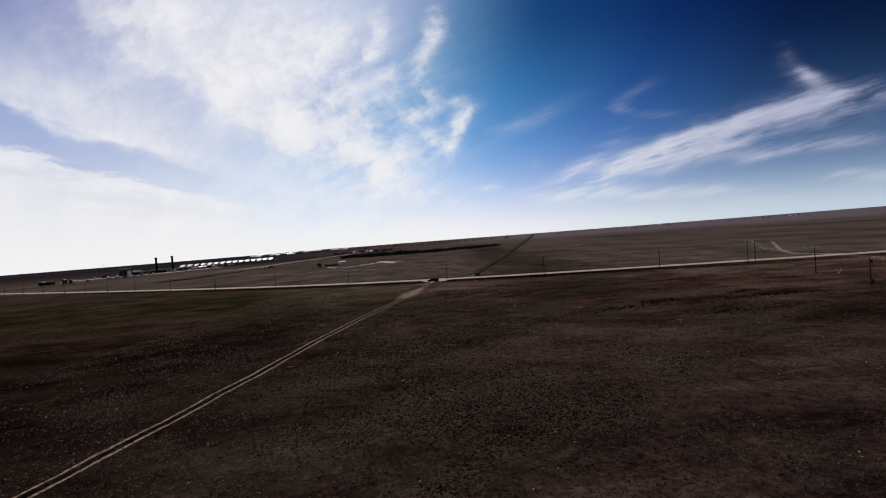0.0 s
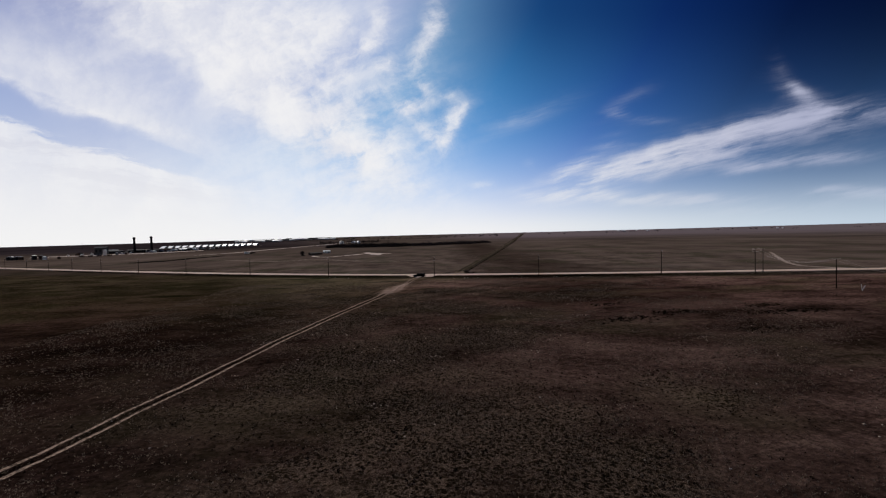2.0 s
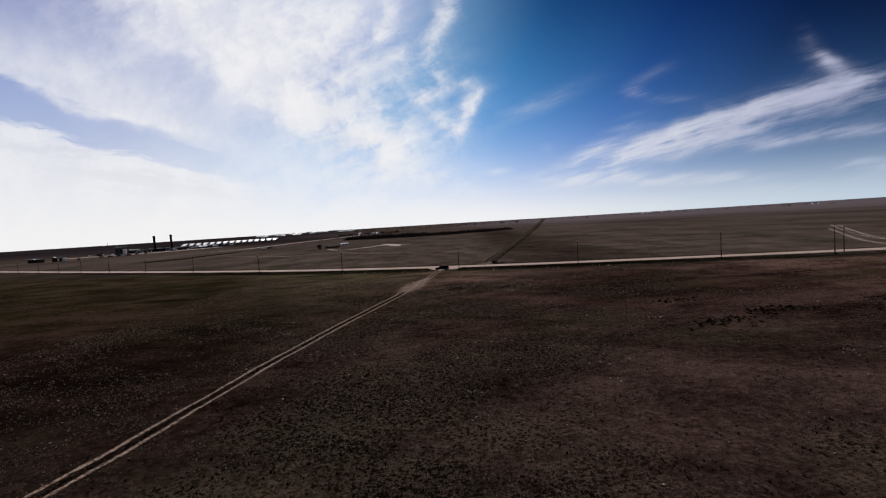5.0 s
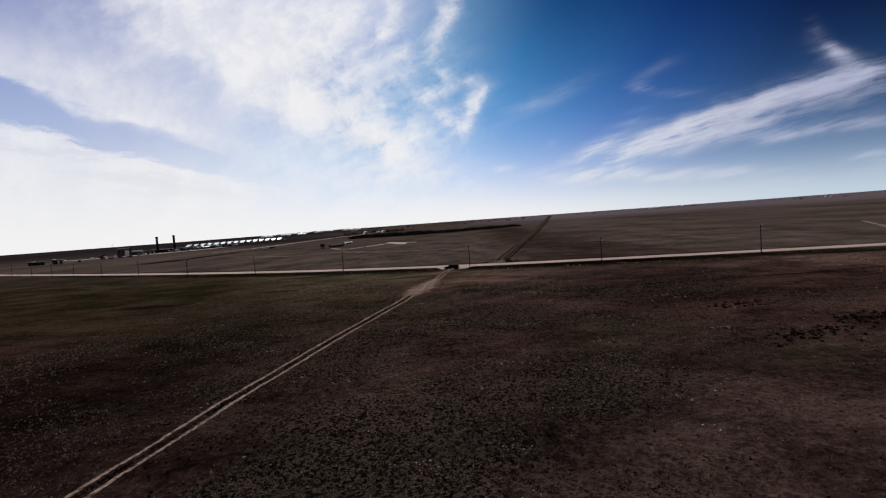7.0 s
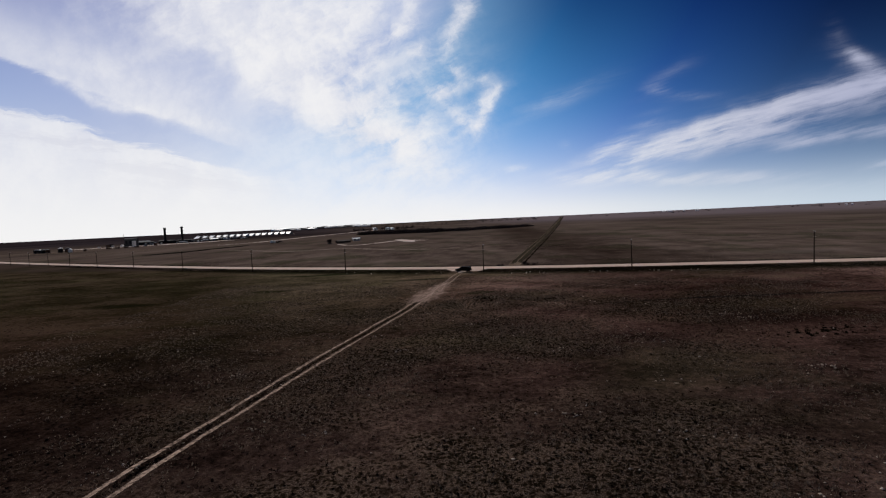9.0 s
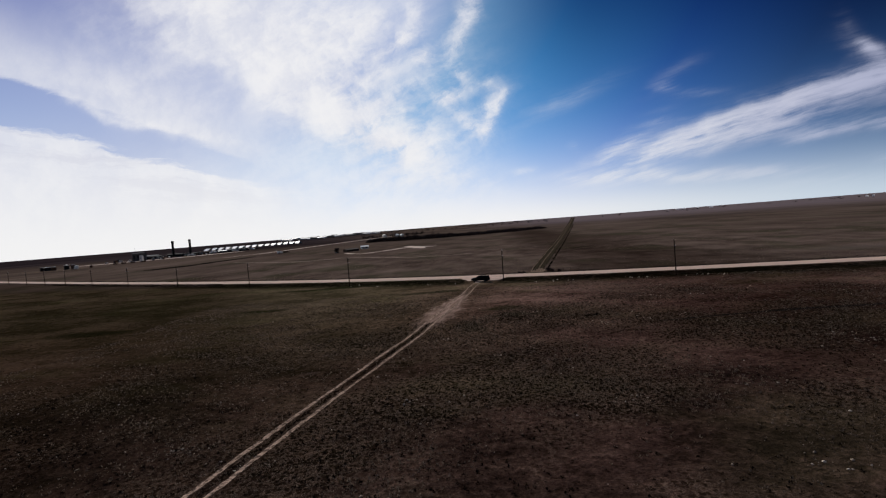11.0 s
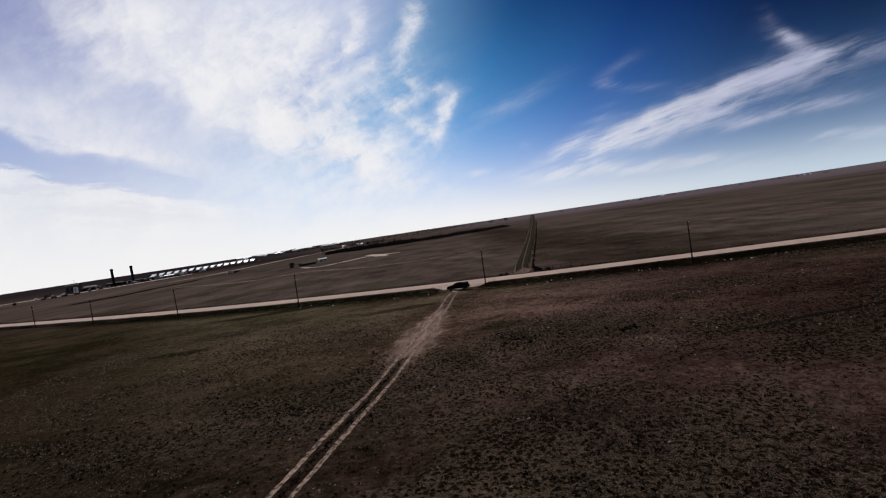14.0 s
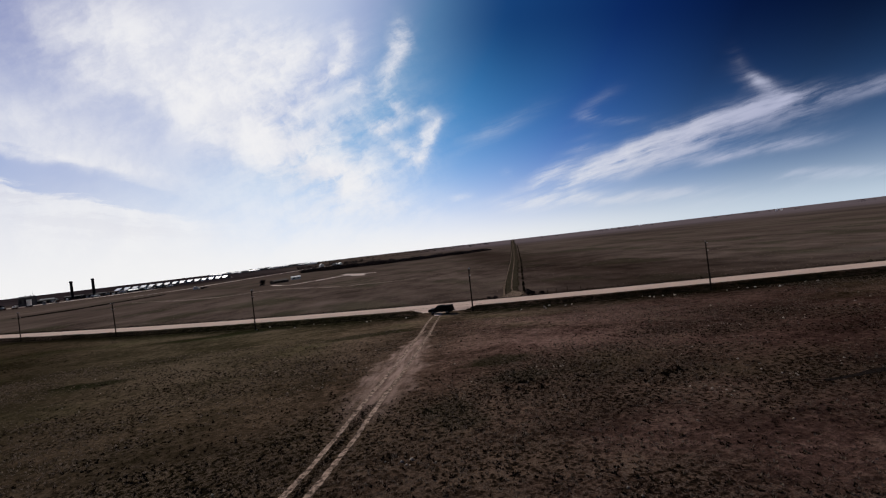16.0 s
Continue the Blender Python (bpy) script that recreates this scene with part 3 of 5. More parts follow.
S_UP = [0, 0.0, -0.05, -0.45, -0.65, -0.5, 0.22, 0.34, 0.22, -0.15, -0.2, 0.05, 0]


def land(x, y):
    """The height of the ground."""
    x, y = np.asarray(x, float), np.asarray(y, float)
    s = y - road_y(x)
    z = np.interp(s, S_AT, S_UP)
    gate = np.clip(1.6 - np.abs(x - GATE_X) / 4.5, 0, 1) * np.clip((s + 24) / 8, 0, 1) * (s < 0)
    z = np.where(z < 0.15, z * (1 - gate) + 0.15 * gate, z)
    calm = np.clip((np.abs(s) - 7) / 14, 0, 1) * np.clip(1.5 - np.hypot(x, y) / 500, 0, 1)
    far, az = np.hypot(x, y + 200), np.degrees(np.arctan2(x, y + 200))
    rise = 8.0 * np.clip((far - 1500) / 1400, 0, 1) ** 2 * np.exp(-((az + 7) / 20) ** 2)
    return z + rough_land(x, y) * calm + rise


def patchy(x, y):
    """How densely things grow, 0 to 1."""
    v = (np.sin(x * 0.11 + 1.9 * np.sin(y * 0.067 + 1)) + np.sin(y * 0.14 + 2.1 * np.sin(x * 0.083 + 4)) + 0.8 * np.sin((x + y) * 0.29 + 1.5 * np.sin(y * 0.21)) + 0.7 * np.sin((x * 0.9 - y) * 0.43))
    return np.clip(0.5 + v * 0.26, 0.03, 1)


TRACK = [(-60, -300), (-49.5, -250), (-46.1, -232), (-42.5, -212), (-39.6, -194), (-36.9, -176), (-34.9, -160), (-32.8, -145), (-30.2, -130), (-27.4, -115), (-24.2, -100), (-20.9, -85),
         (-18.4, -70), (-16.1, -55), (-13.7, -40), (-11.7, -25), (-9.9, -10), (-9.0, -6)]

# ease the bends of the track
_td = np.r_[0, np.cumsum(np.hypot(*np.diff(np.array(TRACK, float), axis=0).T))]
_tq = np.arange(0, _td[-1], 2.0)
_tp = np.stack([np.interp(_tq, _td, np.array(TRACK, float)[:, i]) for i in (0, 1)], 1)
_ease = np.exp(-np.linspace(-2, 2, 21) ** 2)
for i in (0, 1):
    ends = 2 * _tp[0, i] - _tp[10:0:-1, i], 2 * _tp[-1, i] - _tp[-2:-12:-1, i]
    _tp[:, i] = np.convolve(np.r_[ends[0], _tp[:, i], ends[1]], _ease / _ease.sum(), "valid")
TRACK = [tuple(p) for p in _tp]


def track_x(y):
    line = np.array(TRACK, float)
    return np.interp(y, line[:, 1], line[:, 0])


DRIFTS = [(-14, -167, 15, 12, 1.0), (-18, -137, 13, 17, 0.75), (-66, -118, 24, 17, 0.55), (0, -164, 8, 15, 1.0), (13, -150, 13, 11, 0.85), (-52, -54, 34, 24, 0.45), (18, -76, 34, 14, 0.95), (-9, -112, 20, 13, 1.0),
          (30, -80, 28, 15, 0.8), (-70, -50, 34, 20, 0.3), (6, -205, 17, 24, 0.95), (-9, -182, 12, 11, 0.8), (29, -195, 13, 12, 0.65), (-25, -196, 11, 10, 0.5), (-44, -152, 14, 9, 0.45), (34, -112, 12, 10, 0.6),
          (22, -94, 36, 10, 0.85), (-34, -80, 20, 17, 0.9), (40, -58, 30, 12, 0.7)]


def dense(x, y):
    """Where the clumps stand close, in drifts with bare soil between."""
    wx, wy = x + 5 * np.sin(y * 0.19 + 1.7 * np.sin(x * 0.11)), y + 4 * np.sin(x * 0.23 + 2 * np.sin(y * 0.13))
    sum_ = np.zeros_like(np.asarray(x, float))
    for cx, cy, rx, ry, weight in DRIFTS:
        r = np.hypot((wx - cx) / rx, (wy - cy) / ry)
        sum_ = np.maximum(sum_, weight * np.clip(1.6 - r, 0, 1))
    return np.clip(sum_ * (0.30 + 1.1 * patchy(x * 0.9 + 9, y)) + 0.10 * patchy(x + 40, y * 1.3), 0.03, 1) * np.clip((-12 - y) / 25, 0.1, 1)


def grown(a, b, count, power=2.6):
    return a + (b - a) * np.linspace(0, 1, count + 1)[1:] ** power


xs = np.r_[grown(-330, -8500, 46)[::-1], np.arange(-330, 270.1, 3.5), grown(270, 8500, 46)]
ss = np.r_[grown(-300, -5200, 26)[::-1], np.arange(-300, -24, 3.0), np.arange(-24, 16, 0.8), np.arange(16, 160, 6.0), grown(160, 8000, 60)]
gx, gs = np.meshgrid(xs, ss)
gy = gs + road_y(gx)
gz = land(gx, gy) - np.where(np.abs(gs) < ROAD_HALF, 0.10, 0.0)
rows_n, cols_n = gx.shape
base = (np.arange(rows_n - 1)[:, None] * cols_n + np.arange(cols_n - 1)).ravel()
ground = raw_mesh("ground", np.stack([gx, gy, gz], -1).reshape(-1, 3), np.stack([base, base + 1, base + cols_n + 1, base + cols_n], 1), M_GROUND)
tagged(ground, "dry brown prairie with sparse bunch grass", "ground", kind="structure")
# strength of the dark ditch strip: growth plus painted shade
roadside = ground.data.attributes.new("roadside", "FLOAT", "POINT")
verge = np.interp(gs, [-24, -18, -6, -4.8, 4.6, 6, 9, 14], [0, 1, 1, 0, 0, 0.6, 0.6, 0]) * np.clip((np.abs(gx - GATE_X) - 2.5) / 4, 0, 1)
roadside.data.foreach_set("value", verge.astype(np.float32).ravel())
growth_at = ground.data.attributes.new("growth", "FLOAT", "POINT")
growth_at.data.foreach_set("value", (dense(gx, gy) * np.clip((-gs - 16) / 8, 0, 1)).astype(np.float32).ravel())
ground.data.polygons.foreach_set("use_smooth", np.ones(len(ground.data.polygons), dtype=bool))


def ribbon(name, line, half, mat, label, lift=0.03, step=2.0, ragged=0.15, crown=0.0, ends=True, across=8, category="road", seed=1):
    """A strip of earth along a line on the ground, with uneven edges."""
    line = np.array(line, float)
    far = np.r_[0, np.cumsum(np.hypot(*np.diff(line, axis=0).T))]
    d = np.arange(0, far[-1], step)
    x, y = np.interp(d, far, line[:, 0]), np.interp(d, far, line[:, 1])
    k = 7 if len(d) > 20 else 3
    x[k // 2:len(x) - k // 2], y[k // 2:len(y) - k // 2] = np.convolve(x, np.ones(k) / k, "valid"), np.convolve(y, np.ones(k) / k, "valid")
    tx, ty = np.gradient(x), np.gradient(y)
    size = np.hypot(tx, ty)
    nx, ny = -ty / size, tx / size
    rng = np.random.RandomState(seed)
    wide = np.interp(d, far, half) if np.ndim(half) else np.full(len(d), float(half))
    left, right = (wide * (1 + ragged * (rng.rand(len(d)) - 0.5) * 2 + ragged * np.sin(d * 0.21 + p)) for p in (0.0, 2.1))
    f = np.linspace(-1, 1, across + 1)
    off = np.where(f[None] < 0, f[None] * left[:, None], f[None] * right[:, None])
    px, py = x[:, None] + nx[:, None] * off, y[:, None] + ny[:, None] * off
    pz = land(px, py) + lift + crown * (1 - f[None] ** 2)
    n, c = len(d), across + 1
    b = (np.arange(n - 1)[:, None] * c + np.arange(c - 1)).ravel()
    ob = raw_mesh(name, np.stack([px, py, pz], -1).reshape(-1, 3), np.stack([b, b + 1, b + c + 1, b + c][::-1], 1), mat)
    edge = ob.data.attributes.new("edge", "FLOAT", "POINT")
    inset = np.repeat((1 - np.abs(f))[None], n, 0)
    if ends:
        inset = np.minimum(inset, (np.minimum(d, d[-1] - d) / np.maximum(wide, 0.1))[:, None])
    edge.data.foreach_set("value", inset.astype(np.float32).ravel())
    return tagged(ob, label, category, kind="structure")


_rx = np.r_[np.arange(-3000, -600, 60), np.arange(-600, 320, 4), np.arange(320, 3000, 60)]
ribbon("road", np.stack([_rx, road_y(_rx)], 1), ROAD_HALF, M_ROAD, "straight pale gravel road on a low bank", 0.02, 2.5, 0.02, 0.05, across=8, seed=3)
# flared approach where the track joins
ribbon("road_approach", [(-9.2, -7), (-8.8, -4.5), (-8.3, -1.5), (-7.6, 2), (-6.2, 8)], [0.5, 1.0, 2.2, 5.5, 13.0], M_ROAD, "pale gravel approach joining the road", 0.05, 0.8, 0.06, 0.04, across=10, seed=4)
def beside(line, off):
    line = np.array(line, float)
    t = np.gradient(line, axis=0)
    t /= np.hypot(*t.T)[:, None]
    return line + np.stack([-t[:, 1], t[:, 0]], 1) * off


for n_, off_ in enumerate((-1.0, 1.0)):
    ribbon("wheel_rut", beside(TRACK, off_), 0.36, M_TRACK, "pale bare wheel rut worn into the prairie", 0.035, 0.5, 0.18, 0.0, across=8, category="track", seed=10 + n_)
LANE = [(13.6, 13.5), (21.2, 55), (53, 215), (146, 700), (272, 1370), (570, 2950)]
ribbon("lane_verge", beside(LANE, 0.0), [2.6, 3.4, 4.0, 6, 9, 14], M_VERGE, "grassy green verge between the lane's ruts", 0.04, 4.0, 0.12, category="lane", seed=20)
for n_, off_ in enumerate((-1.2, 1.4)):
    ribbon("lane_rut", beside(LANE, -off_ + 1.4), [0.5, 0.32, 0.34, 0.5, 0.8, 1.2], M_LANE, "pale wheel rut of a straight field lane", 0.07, 3.0, 0.3, category="lane", seed=22 + n_)
ribbon("lane_mouth", [(12.8, 13.5), (15.0, 20), (17, 30)], [4.5, 3.2, 1.4], M_LANE, "bare trampled earth at the lane's mouth", 0.09, 1.5, 0.55, category="lane", seed=25)
ribbon("pad_road", [(-150, 311), (-134, 282), (-121, 269), (-111, 287), (-98, 320), (-87, 343), (-70, 333), (-53, 321)], [2.4, 2.6, 2.8, 3.0, 4.0, 6.5, 5.0, 2.0], M_PAD, "pale caliche drive to a pad", 0.08, 3.0, 0.12, category="lane", seed=30)
ribbon("gravel_pad", [(-95, 376), (-84, 345), (-72, 313), (-66, 292)], [3.5, 7.5, 7, 2.5], M_PAD, "pale bare caliche well pad", 0.11, 3.0, 0.18, category="pad", seed=31)
ribbon("field_lane", [(-262, 290), (-226, 262), (-198, 236), (-172, 217), (-148, 210), (-126, 224), (-107, 213), (-64, 166), (-38, 156), (-10, 158)], [1.5, 2.5, 4.5, 6.0, 6.0, 5.5, 4.5, 3.6, 3.0, 1.0], M_SWATHE, "faint pale worn swathe across the prairie", 0.06, 3.0, 0.3, category="lane", seed=33)
ribbon("old_furrow", [(26, -80), (38, -78.6), (52, -77.4), (71, -77), (92, -76), (125, -74)], [0.3, 0.6, 0.7, 0.7, 0.7, 0.4], M_EARTH, "faint dark old furrow across the prairie", 0.04, 1.5, 0.35, category="furrow", seed=45)
ribbon("spur_road", [(215, -26), (203, -12), (200.5, -2.5), (203.6, 7.8), (211, 24), (223.4, 45.8), (249, 87), (268, 118), (280, 138)], [5.0, 2.8, 1.9, 1.7, 1.6, 1.6, 1.5, 1.2, 0.8], M_SPUR, "pale curved spur road leaving the gravel road", 0.07, 2.5, 0.12, category="lane", seed=32)
ribbon("service_road", [(-369, 460), (-336, 519), (-330, 689), (-316, 873), (-295, 1103), (-281, 1300)], [3, 6, 7, 7, 7, 6], M_PAD, "wide pale service road", 0.08, 6.0, 0.15, category="road", seed=34)
ribbon("plant_road", [(-491, 278), (-441, 317), (-430, 377), (-441, 467), (-464, 617)], [4, 4.5, 4.5, 4.5, 5], M_LANE, "pale lane to the plant", 0.08, 5.0, 0.15, category="road", seed=35)
ribbon("plant_yard", [(-711, 575), (-652, 608), (-584, 634), (-538, 690), (-506, 778)], [16, 22, 24, 22, 14], M_PAD, "pale gravel yard of the plant", 0.09, 5.0, 0.12, category="yard", seed=36)
ribbon("barn_yard", [(-851, 1077), (-773, 1083), (-700, 1115), (-615, 1179), (-554, 1241)], [10, 14, 14, 12, 8], M_PAD, "pale gravel yard in front of the barns", 0.09, 5.0, 0.15, category="yard", seed=37)
ribbon("tank_yard", [(-668, 443), (-617, 451), (-563, 470)], [10, 14, 8], M_LANE, "pale yard round the tanks", 0.09, 5.0, 0.15, category="yard", seed=38)
for n_, (l_, w_) in enumerate((([(-329, 252), (-320, 266), (-309, 292), (-298, 316)], [3, 9, 9, 3]), ([(-310, 311), (-305, 331), (-299, 361), (-291, 398)], [3, 8, 8, 3]))):
    ribbon("bank_of_earth", l_, w_, M_EARTH, "dark turned earth along a low bank", 0.12, 3.0, 0.3, 0.6, category="bank", seed=40 + n_)


def ground_z(x, y):
    return float(land(x, y))


# ---- power line ----
def insulator(at, parent, tall=0.22):
    bm = rod(0.03, 0.03, 0, 0.08, 8)
    for k in range(3):
        rod(0.075 - 0.012 * k, 0.05 - 0.012 * k, 0.07 + 0.05 * k, 0.07 + 0.05 * k + 0.05, 10, bm=bm)
    bmesh.ops.translate(bm, verts=bm.verts, vec=at)
    return part("insulator", bm, M_CERAMIC, parent)


def pole(name, tall, arms, label, top_pin=True, arm_long=1.3, group="poles of the power line"):
    """A wooden pole with crossarms at the heights given."""
    ob = thing(name, label, "utility pole", group)
    part("shaft", rod(0.19, 0.12, -0.6, tall, 12, rings=4), M_WOOD, ob, smooth=True)
    for z in arms:
        arm = part("crossarm", block(-arm_long, arm_long, 0.13, 0.25, z - 0.07, z + 0.07, 0.015), M_ARM, ob, "pale weathered crossarm")
        for x in (-arm_long + 0.12, arm_long - 0.12):
            insulator((x, 0.19, z + 0.07), arm)
        bm = bmesh.new()
        for x in (-1, 1):
            made = bmesh.ops.create_cube(bm, size=1)["verts"]
            a, b = Vector((x * arm_long * 0.55, 0.19, z)), Vector((0, 0.17, z - 0.75))
            turn = (b - a).to_track_quat("Z", "Y").to_matrix()
            for v in made:
                v.co = (a + b) / 2 + turn @ Vector((v.co.x * 0.05, v.co.y * 0.02, v.co.z * (b - a).length))
        part("brace", bm, M_DARK, arm)
    if top_pin:
        insulator((0, 0, tall), ob)
    part("ground_wire", rod(0.012, 0.012, 0.1, tall - 0.5, 5, at=(0.17, 0.06)), M_DARK, ob)
    return ob


LINE = [(114.8, -20.0), (53.2, -18.9), (0.3, -2.7), (-59.6, 10.7), (-113.7, 36.0), (-169.3, 66.4), (-217, 91), (-261, 114.8), (-300, 136), (-335, 155.5), (-372, 176.5), (-412, 199), (-455, 223.5), (-500, 249), (-548, 276)]
first_pole = None
for n_, (x, y) in enumerate(LINE):
    a = LINE[max(0, n_ - 1)], LINE[min(len(LINE) - 1, n_ + 1)]
    turn = math.degrees(math.atan2(a[1][1] - a[0][1], a[1][0] - a[0][0])) + 90
    m = pose(x, y, ground_z(x, y) - 0.15, 0.6 * math.sin(n_ * 2.1), 0.8 * math.sin(n_ * 3.7), turn)
    if first_pole is None:
        first_pole = pole("utility_pole", 11.3, (11.05, 9.3), "dark wooden utility pole with two short crossarms", arm_long=0.62)
        first_pole.matrix_basis = m
    else:
        copy_thing(first_pole, m)
ends = pole("utility_pole", 12.0, (11.7, 10.6), "tall dark wooden end pole with wide crossarms", False, 1.35, "poles of the branch line")
ends.matrix_basis = pose(156.5, -28.5, ground_z(156.5, -28.5), 0, 0, -12)
ends = pole("utility_pole", 11.6, (11.2,), "dark wooden pole beside the end pole", True, 0.8, "poles of the branch line")
ends.matrix_basis = pose(161.0, -27.5, ground_z(161, -27.5), 0, 0, -12)
ends = pole("utility_pole", 10.6, (10.4,), "dark wooden pole with a crossarm carrying pale insulators", True, 1.35, "poles of the branch line")
ends.matrix_basis = pose(143.2, -91.5, ground_z(143.2, -91.5), 0, 0, -12)
last = pole("utility_pole", 9.2, (), "dark wooden pole with a transformer and a cabinet", True, 1.0, "poles of the branch line")
last.matrix_basis = pose(131.8, -128.5, ground_z(131.8, -128.5), 0, 0, 12)
can = rod(0.28, 0.28, 6.9, 7.9, 14, at=(0, -0.45))
rod(0.30, 0.30, 7.86, 7.95, 14, at=(0, -0.45), bm=can)
can = part("transformer", can, M_DARK, last, "dark round transformer can")
insulator((0.1, -0.45, 7.95), can)
part("cabinet", block(-0.35, 0.35, -0.65, -0.2, 0.3, 1.8, 0.03), M_DARK, last, "dark steel meter cabinet")
stake = thing("guy_marker", "pale leaning guy wire marker beside the pole", "guy marker", at=pose(146.5, -98, ground_z(146.5, -98), 25, -32, 0))
part("sleeve", rod(0.09, 0.07, 0, 2.8, 8), M_CERAMIC, stake)
part("anchor", rod(0.12, 0.12, -0.2, 0.1, 8), M_DARK, stake)
stake = thing("guy_marker", "pale guy wire marker fallen low against the other", "guy marker", at=pose(146.0, -98.6, ground_z(146, -98.6), -20, 48, 0))
part("sleeve", rod(0.09, 0.07, 0, 2.6, 8), M_CERAMIC, stake)


def cable(name, a, b, sag, radius, parent, mat=M_WIRE):
    """A wire that hangs between two points."""
    bm, count, sides = bmesh.new(), 18, 5
    rings = []
    a, b = Vector(a), Vector(b)
    d = (b - a).normalized()
    side = d.cross(Vector((0, 0, 1))).normalized()
    top = side.cross(d)
    for k in range(count + 1):
        f = k / count
        p = a.lerp(b, f) - Vector((0, 0, 4 * sag * f * (1 - f)))
        rings.append([bm.verts.new(p + side * radius * math.cos(2 * math.pi * i / sides) + top * radius * math.sin(2 * math.pi * i / sides)) for i in range(sides)])
    for p, q in zip(rings, rings[1:]):
        for i in range(sides):
            bm.faces.new((p[i], p[(i + 1) % sides], q[(i + 1) % sides], q[i]))
    return part(name, bm, mat, parent)


wires = thing("power_cable", "thin dark wires hanging along the road poles", "power cable")
for (x0, y0), (x1, y1) in zip(LINE, LINE[1:]):
    for z in (11.5, 9.5):
        cable("wire", (x0, y0, z), (x1, y1, z), 0.9, 0.005, wires, M_DARK)
for (x0, y0), z0, (x1, y1), z1 in (((156.5, -28.5), 11.2, LINE[0], 11.2),):
    cable("wire", (x0, y0, z0), (x1, y1, z1), 0.8, 0.005, wires, M_DARK)
wires = thing("power_cable", "slack pale wires hanging between the branch poles", "power cable")
for off in (-1.2, 1.2):
    cable("wire", (156.5 + off, -28.5 - off * 0.2, 11.8), (143.2 + off, -91.5 - off * 0.2, 10.7), 3.6, 0.030, wires)
    cable("wire", (143.2 + off, -91.5 - off * 0.2, 10.7), (131.8 + off * 0.5, -128.5, 8.9), 1.2, 0.014, wires)
    cable("wire", (131.8 + off * 0.5, -128.5, 8.9), (120 + off, -215, 9.5), 2.2, 0.008, wires)


# ---- pickup truck on the approach ----
def truck(at):
    """A crew-cab pickup, nose along +x."""
    ob = thing("pickup_truck", "black crew-cab pickup with a camper top parked on the gravel approach", "truck", at=at)
    low = [(-2.85, 0.55), (-2.9, 1.0), (-2.88, 1.22), (1.0, 1.25), (1.25, 1.26), (2.55, 1.16), (2.85, 1.05), (2.92, 0.75), (2.88, 0.5), (2.45, 0.42), (-2.4, 0.42)]
    bm = prism(low, -0.98, 0.98)
    bmesh.ops.bevel(bm, geom=bm.edges[:], offset=0.05, segments=2, affect="EDGES")
    body = part("body", bm, M_PAINT, ob, smooth=False)
    cab = [(-1.15, 1.22), (-1.0, 1.80), (-0.8, 1.90), (0.35, 1.90), (0.6, 1.84), (1.35, 1.24)]
    bm = prism(cab, -0.86, 0.86)
    for v in bm.verts:
        if v.co.z > 1.5:
            v.co.y *= 0.86
    bmesh.ops.bevel(bm, geom=bm.edges[:], offset=0.04, segments=2, affect="EDGES")
    cabin = part("cabin", bm, M_PAINT, ob)
    for y in (-1, 1):
        for x0, x1, s0, s1 in ((-0.95, -0.05, -0.80, -0.05), (0.03, 0.98, 0.03, 0.5)):
            bm = bmesh.new()
            vs = [bm.verts.new(p) for p in ((x0, y * 0.868, 1.32), (x1, y * 0.868, 1.32), (s1, y * 0.775, 1.80), (s0, y * 0.775, 1.80))]
            f = bm.faces.new(vs)
            bmesh.ops.solidify(bm, geom=[f], thickness=0.012)
            part("side_window", bm, M_GLASS, cabin)
    bm = bmesh.new()
    f = bm.faces.new([bm.verts.new(p) for p in ((1.27, -0.74, 1.34), (1.27, 0.74, 1.34), (0.68, 0.66, 1.81), (0.68, -0.66, 1.81))])
    bmesh.ops.solidify(bm, geom=[f], thickness=0.012)
    part("windscreen", bm, M_GLASS, cabin)
    bm = bmesh.new()
    f = bm.faces.new([bm.verts.new(p) for p in ((-1.14, -0.70, 1.36), (-1.14, 0.70, 1.36), (-1.04, 0.62, 1.76), (-1.04, -0.62, 1.76))])
    bmesh.ops.solidify(bm, geom=[f], thickness=0.012)
    part("rear_window", bm, M_GLASS, cabin)
    part("bed_cover", block(-2.75, -1.12, -0.84, 0.84, 1.22, 1.86, 0.08), M_PAINT, ob, "black camper top over the bed")
    part("front_bumper", block(2.75, 3.0, -0.95, 0.95, 0.48, 0.72, 0.04), M_DARK, ob)
    part("rear_bumper", block(-3.02, -2.82, -0.93, 0.93, 0.5, 0.7, 0.04), M_DARK, ob)
    part("grille", block(2.84, 2.93, -0.55, 0.55, 0.74, 1.04, 0.02), M_DARK, ob)
    for y in (-0.78, 0.78):
        part("headlight", block(2.78, 2.9, y - 0.16, y + 0.16, 0.84, 1.03, 0.03), M_LAMP, ob, "clear headlight")
        part("tail_light", block(-2.93, -2.85, y - 0.09, y + 0.09, 0.8, 1.16, 0.02), M_RED, ob, "red tail light")
        part("mirror", block(0.92, 1.06, y * 1.36 - 0.1, y * 1.36 + 0.1, 1.3, 1.52, 0.03), M_PAINT, ob)
    for x in (-1.85, 1.85):
        for y in (-0.86, 0.86):
            bm = rod(0.40, 0.40, y - 0.13, y + 0.13, 24, at=(x, 0.40), axis="y")
            bmesh.ops.bevel(bm, geom=[e for e in bm.edges if abs(e.verts[0].co.y - e.verts[1].co.y) < 1e-4], offset=0.03, segments=2, affect="EDGES")
            tyre = part("wheel", bm, M_RUBBER, ob, "black tyre on an alloy rim")
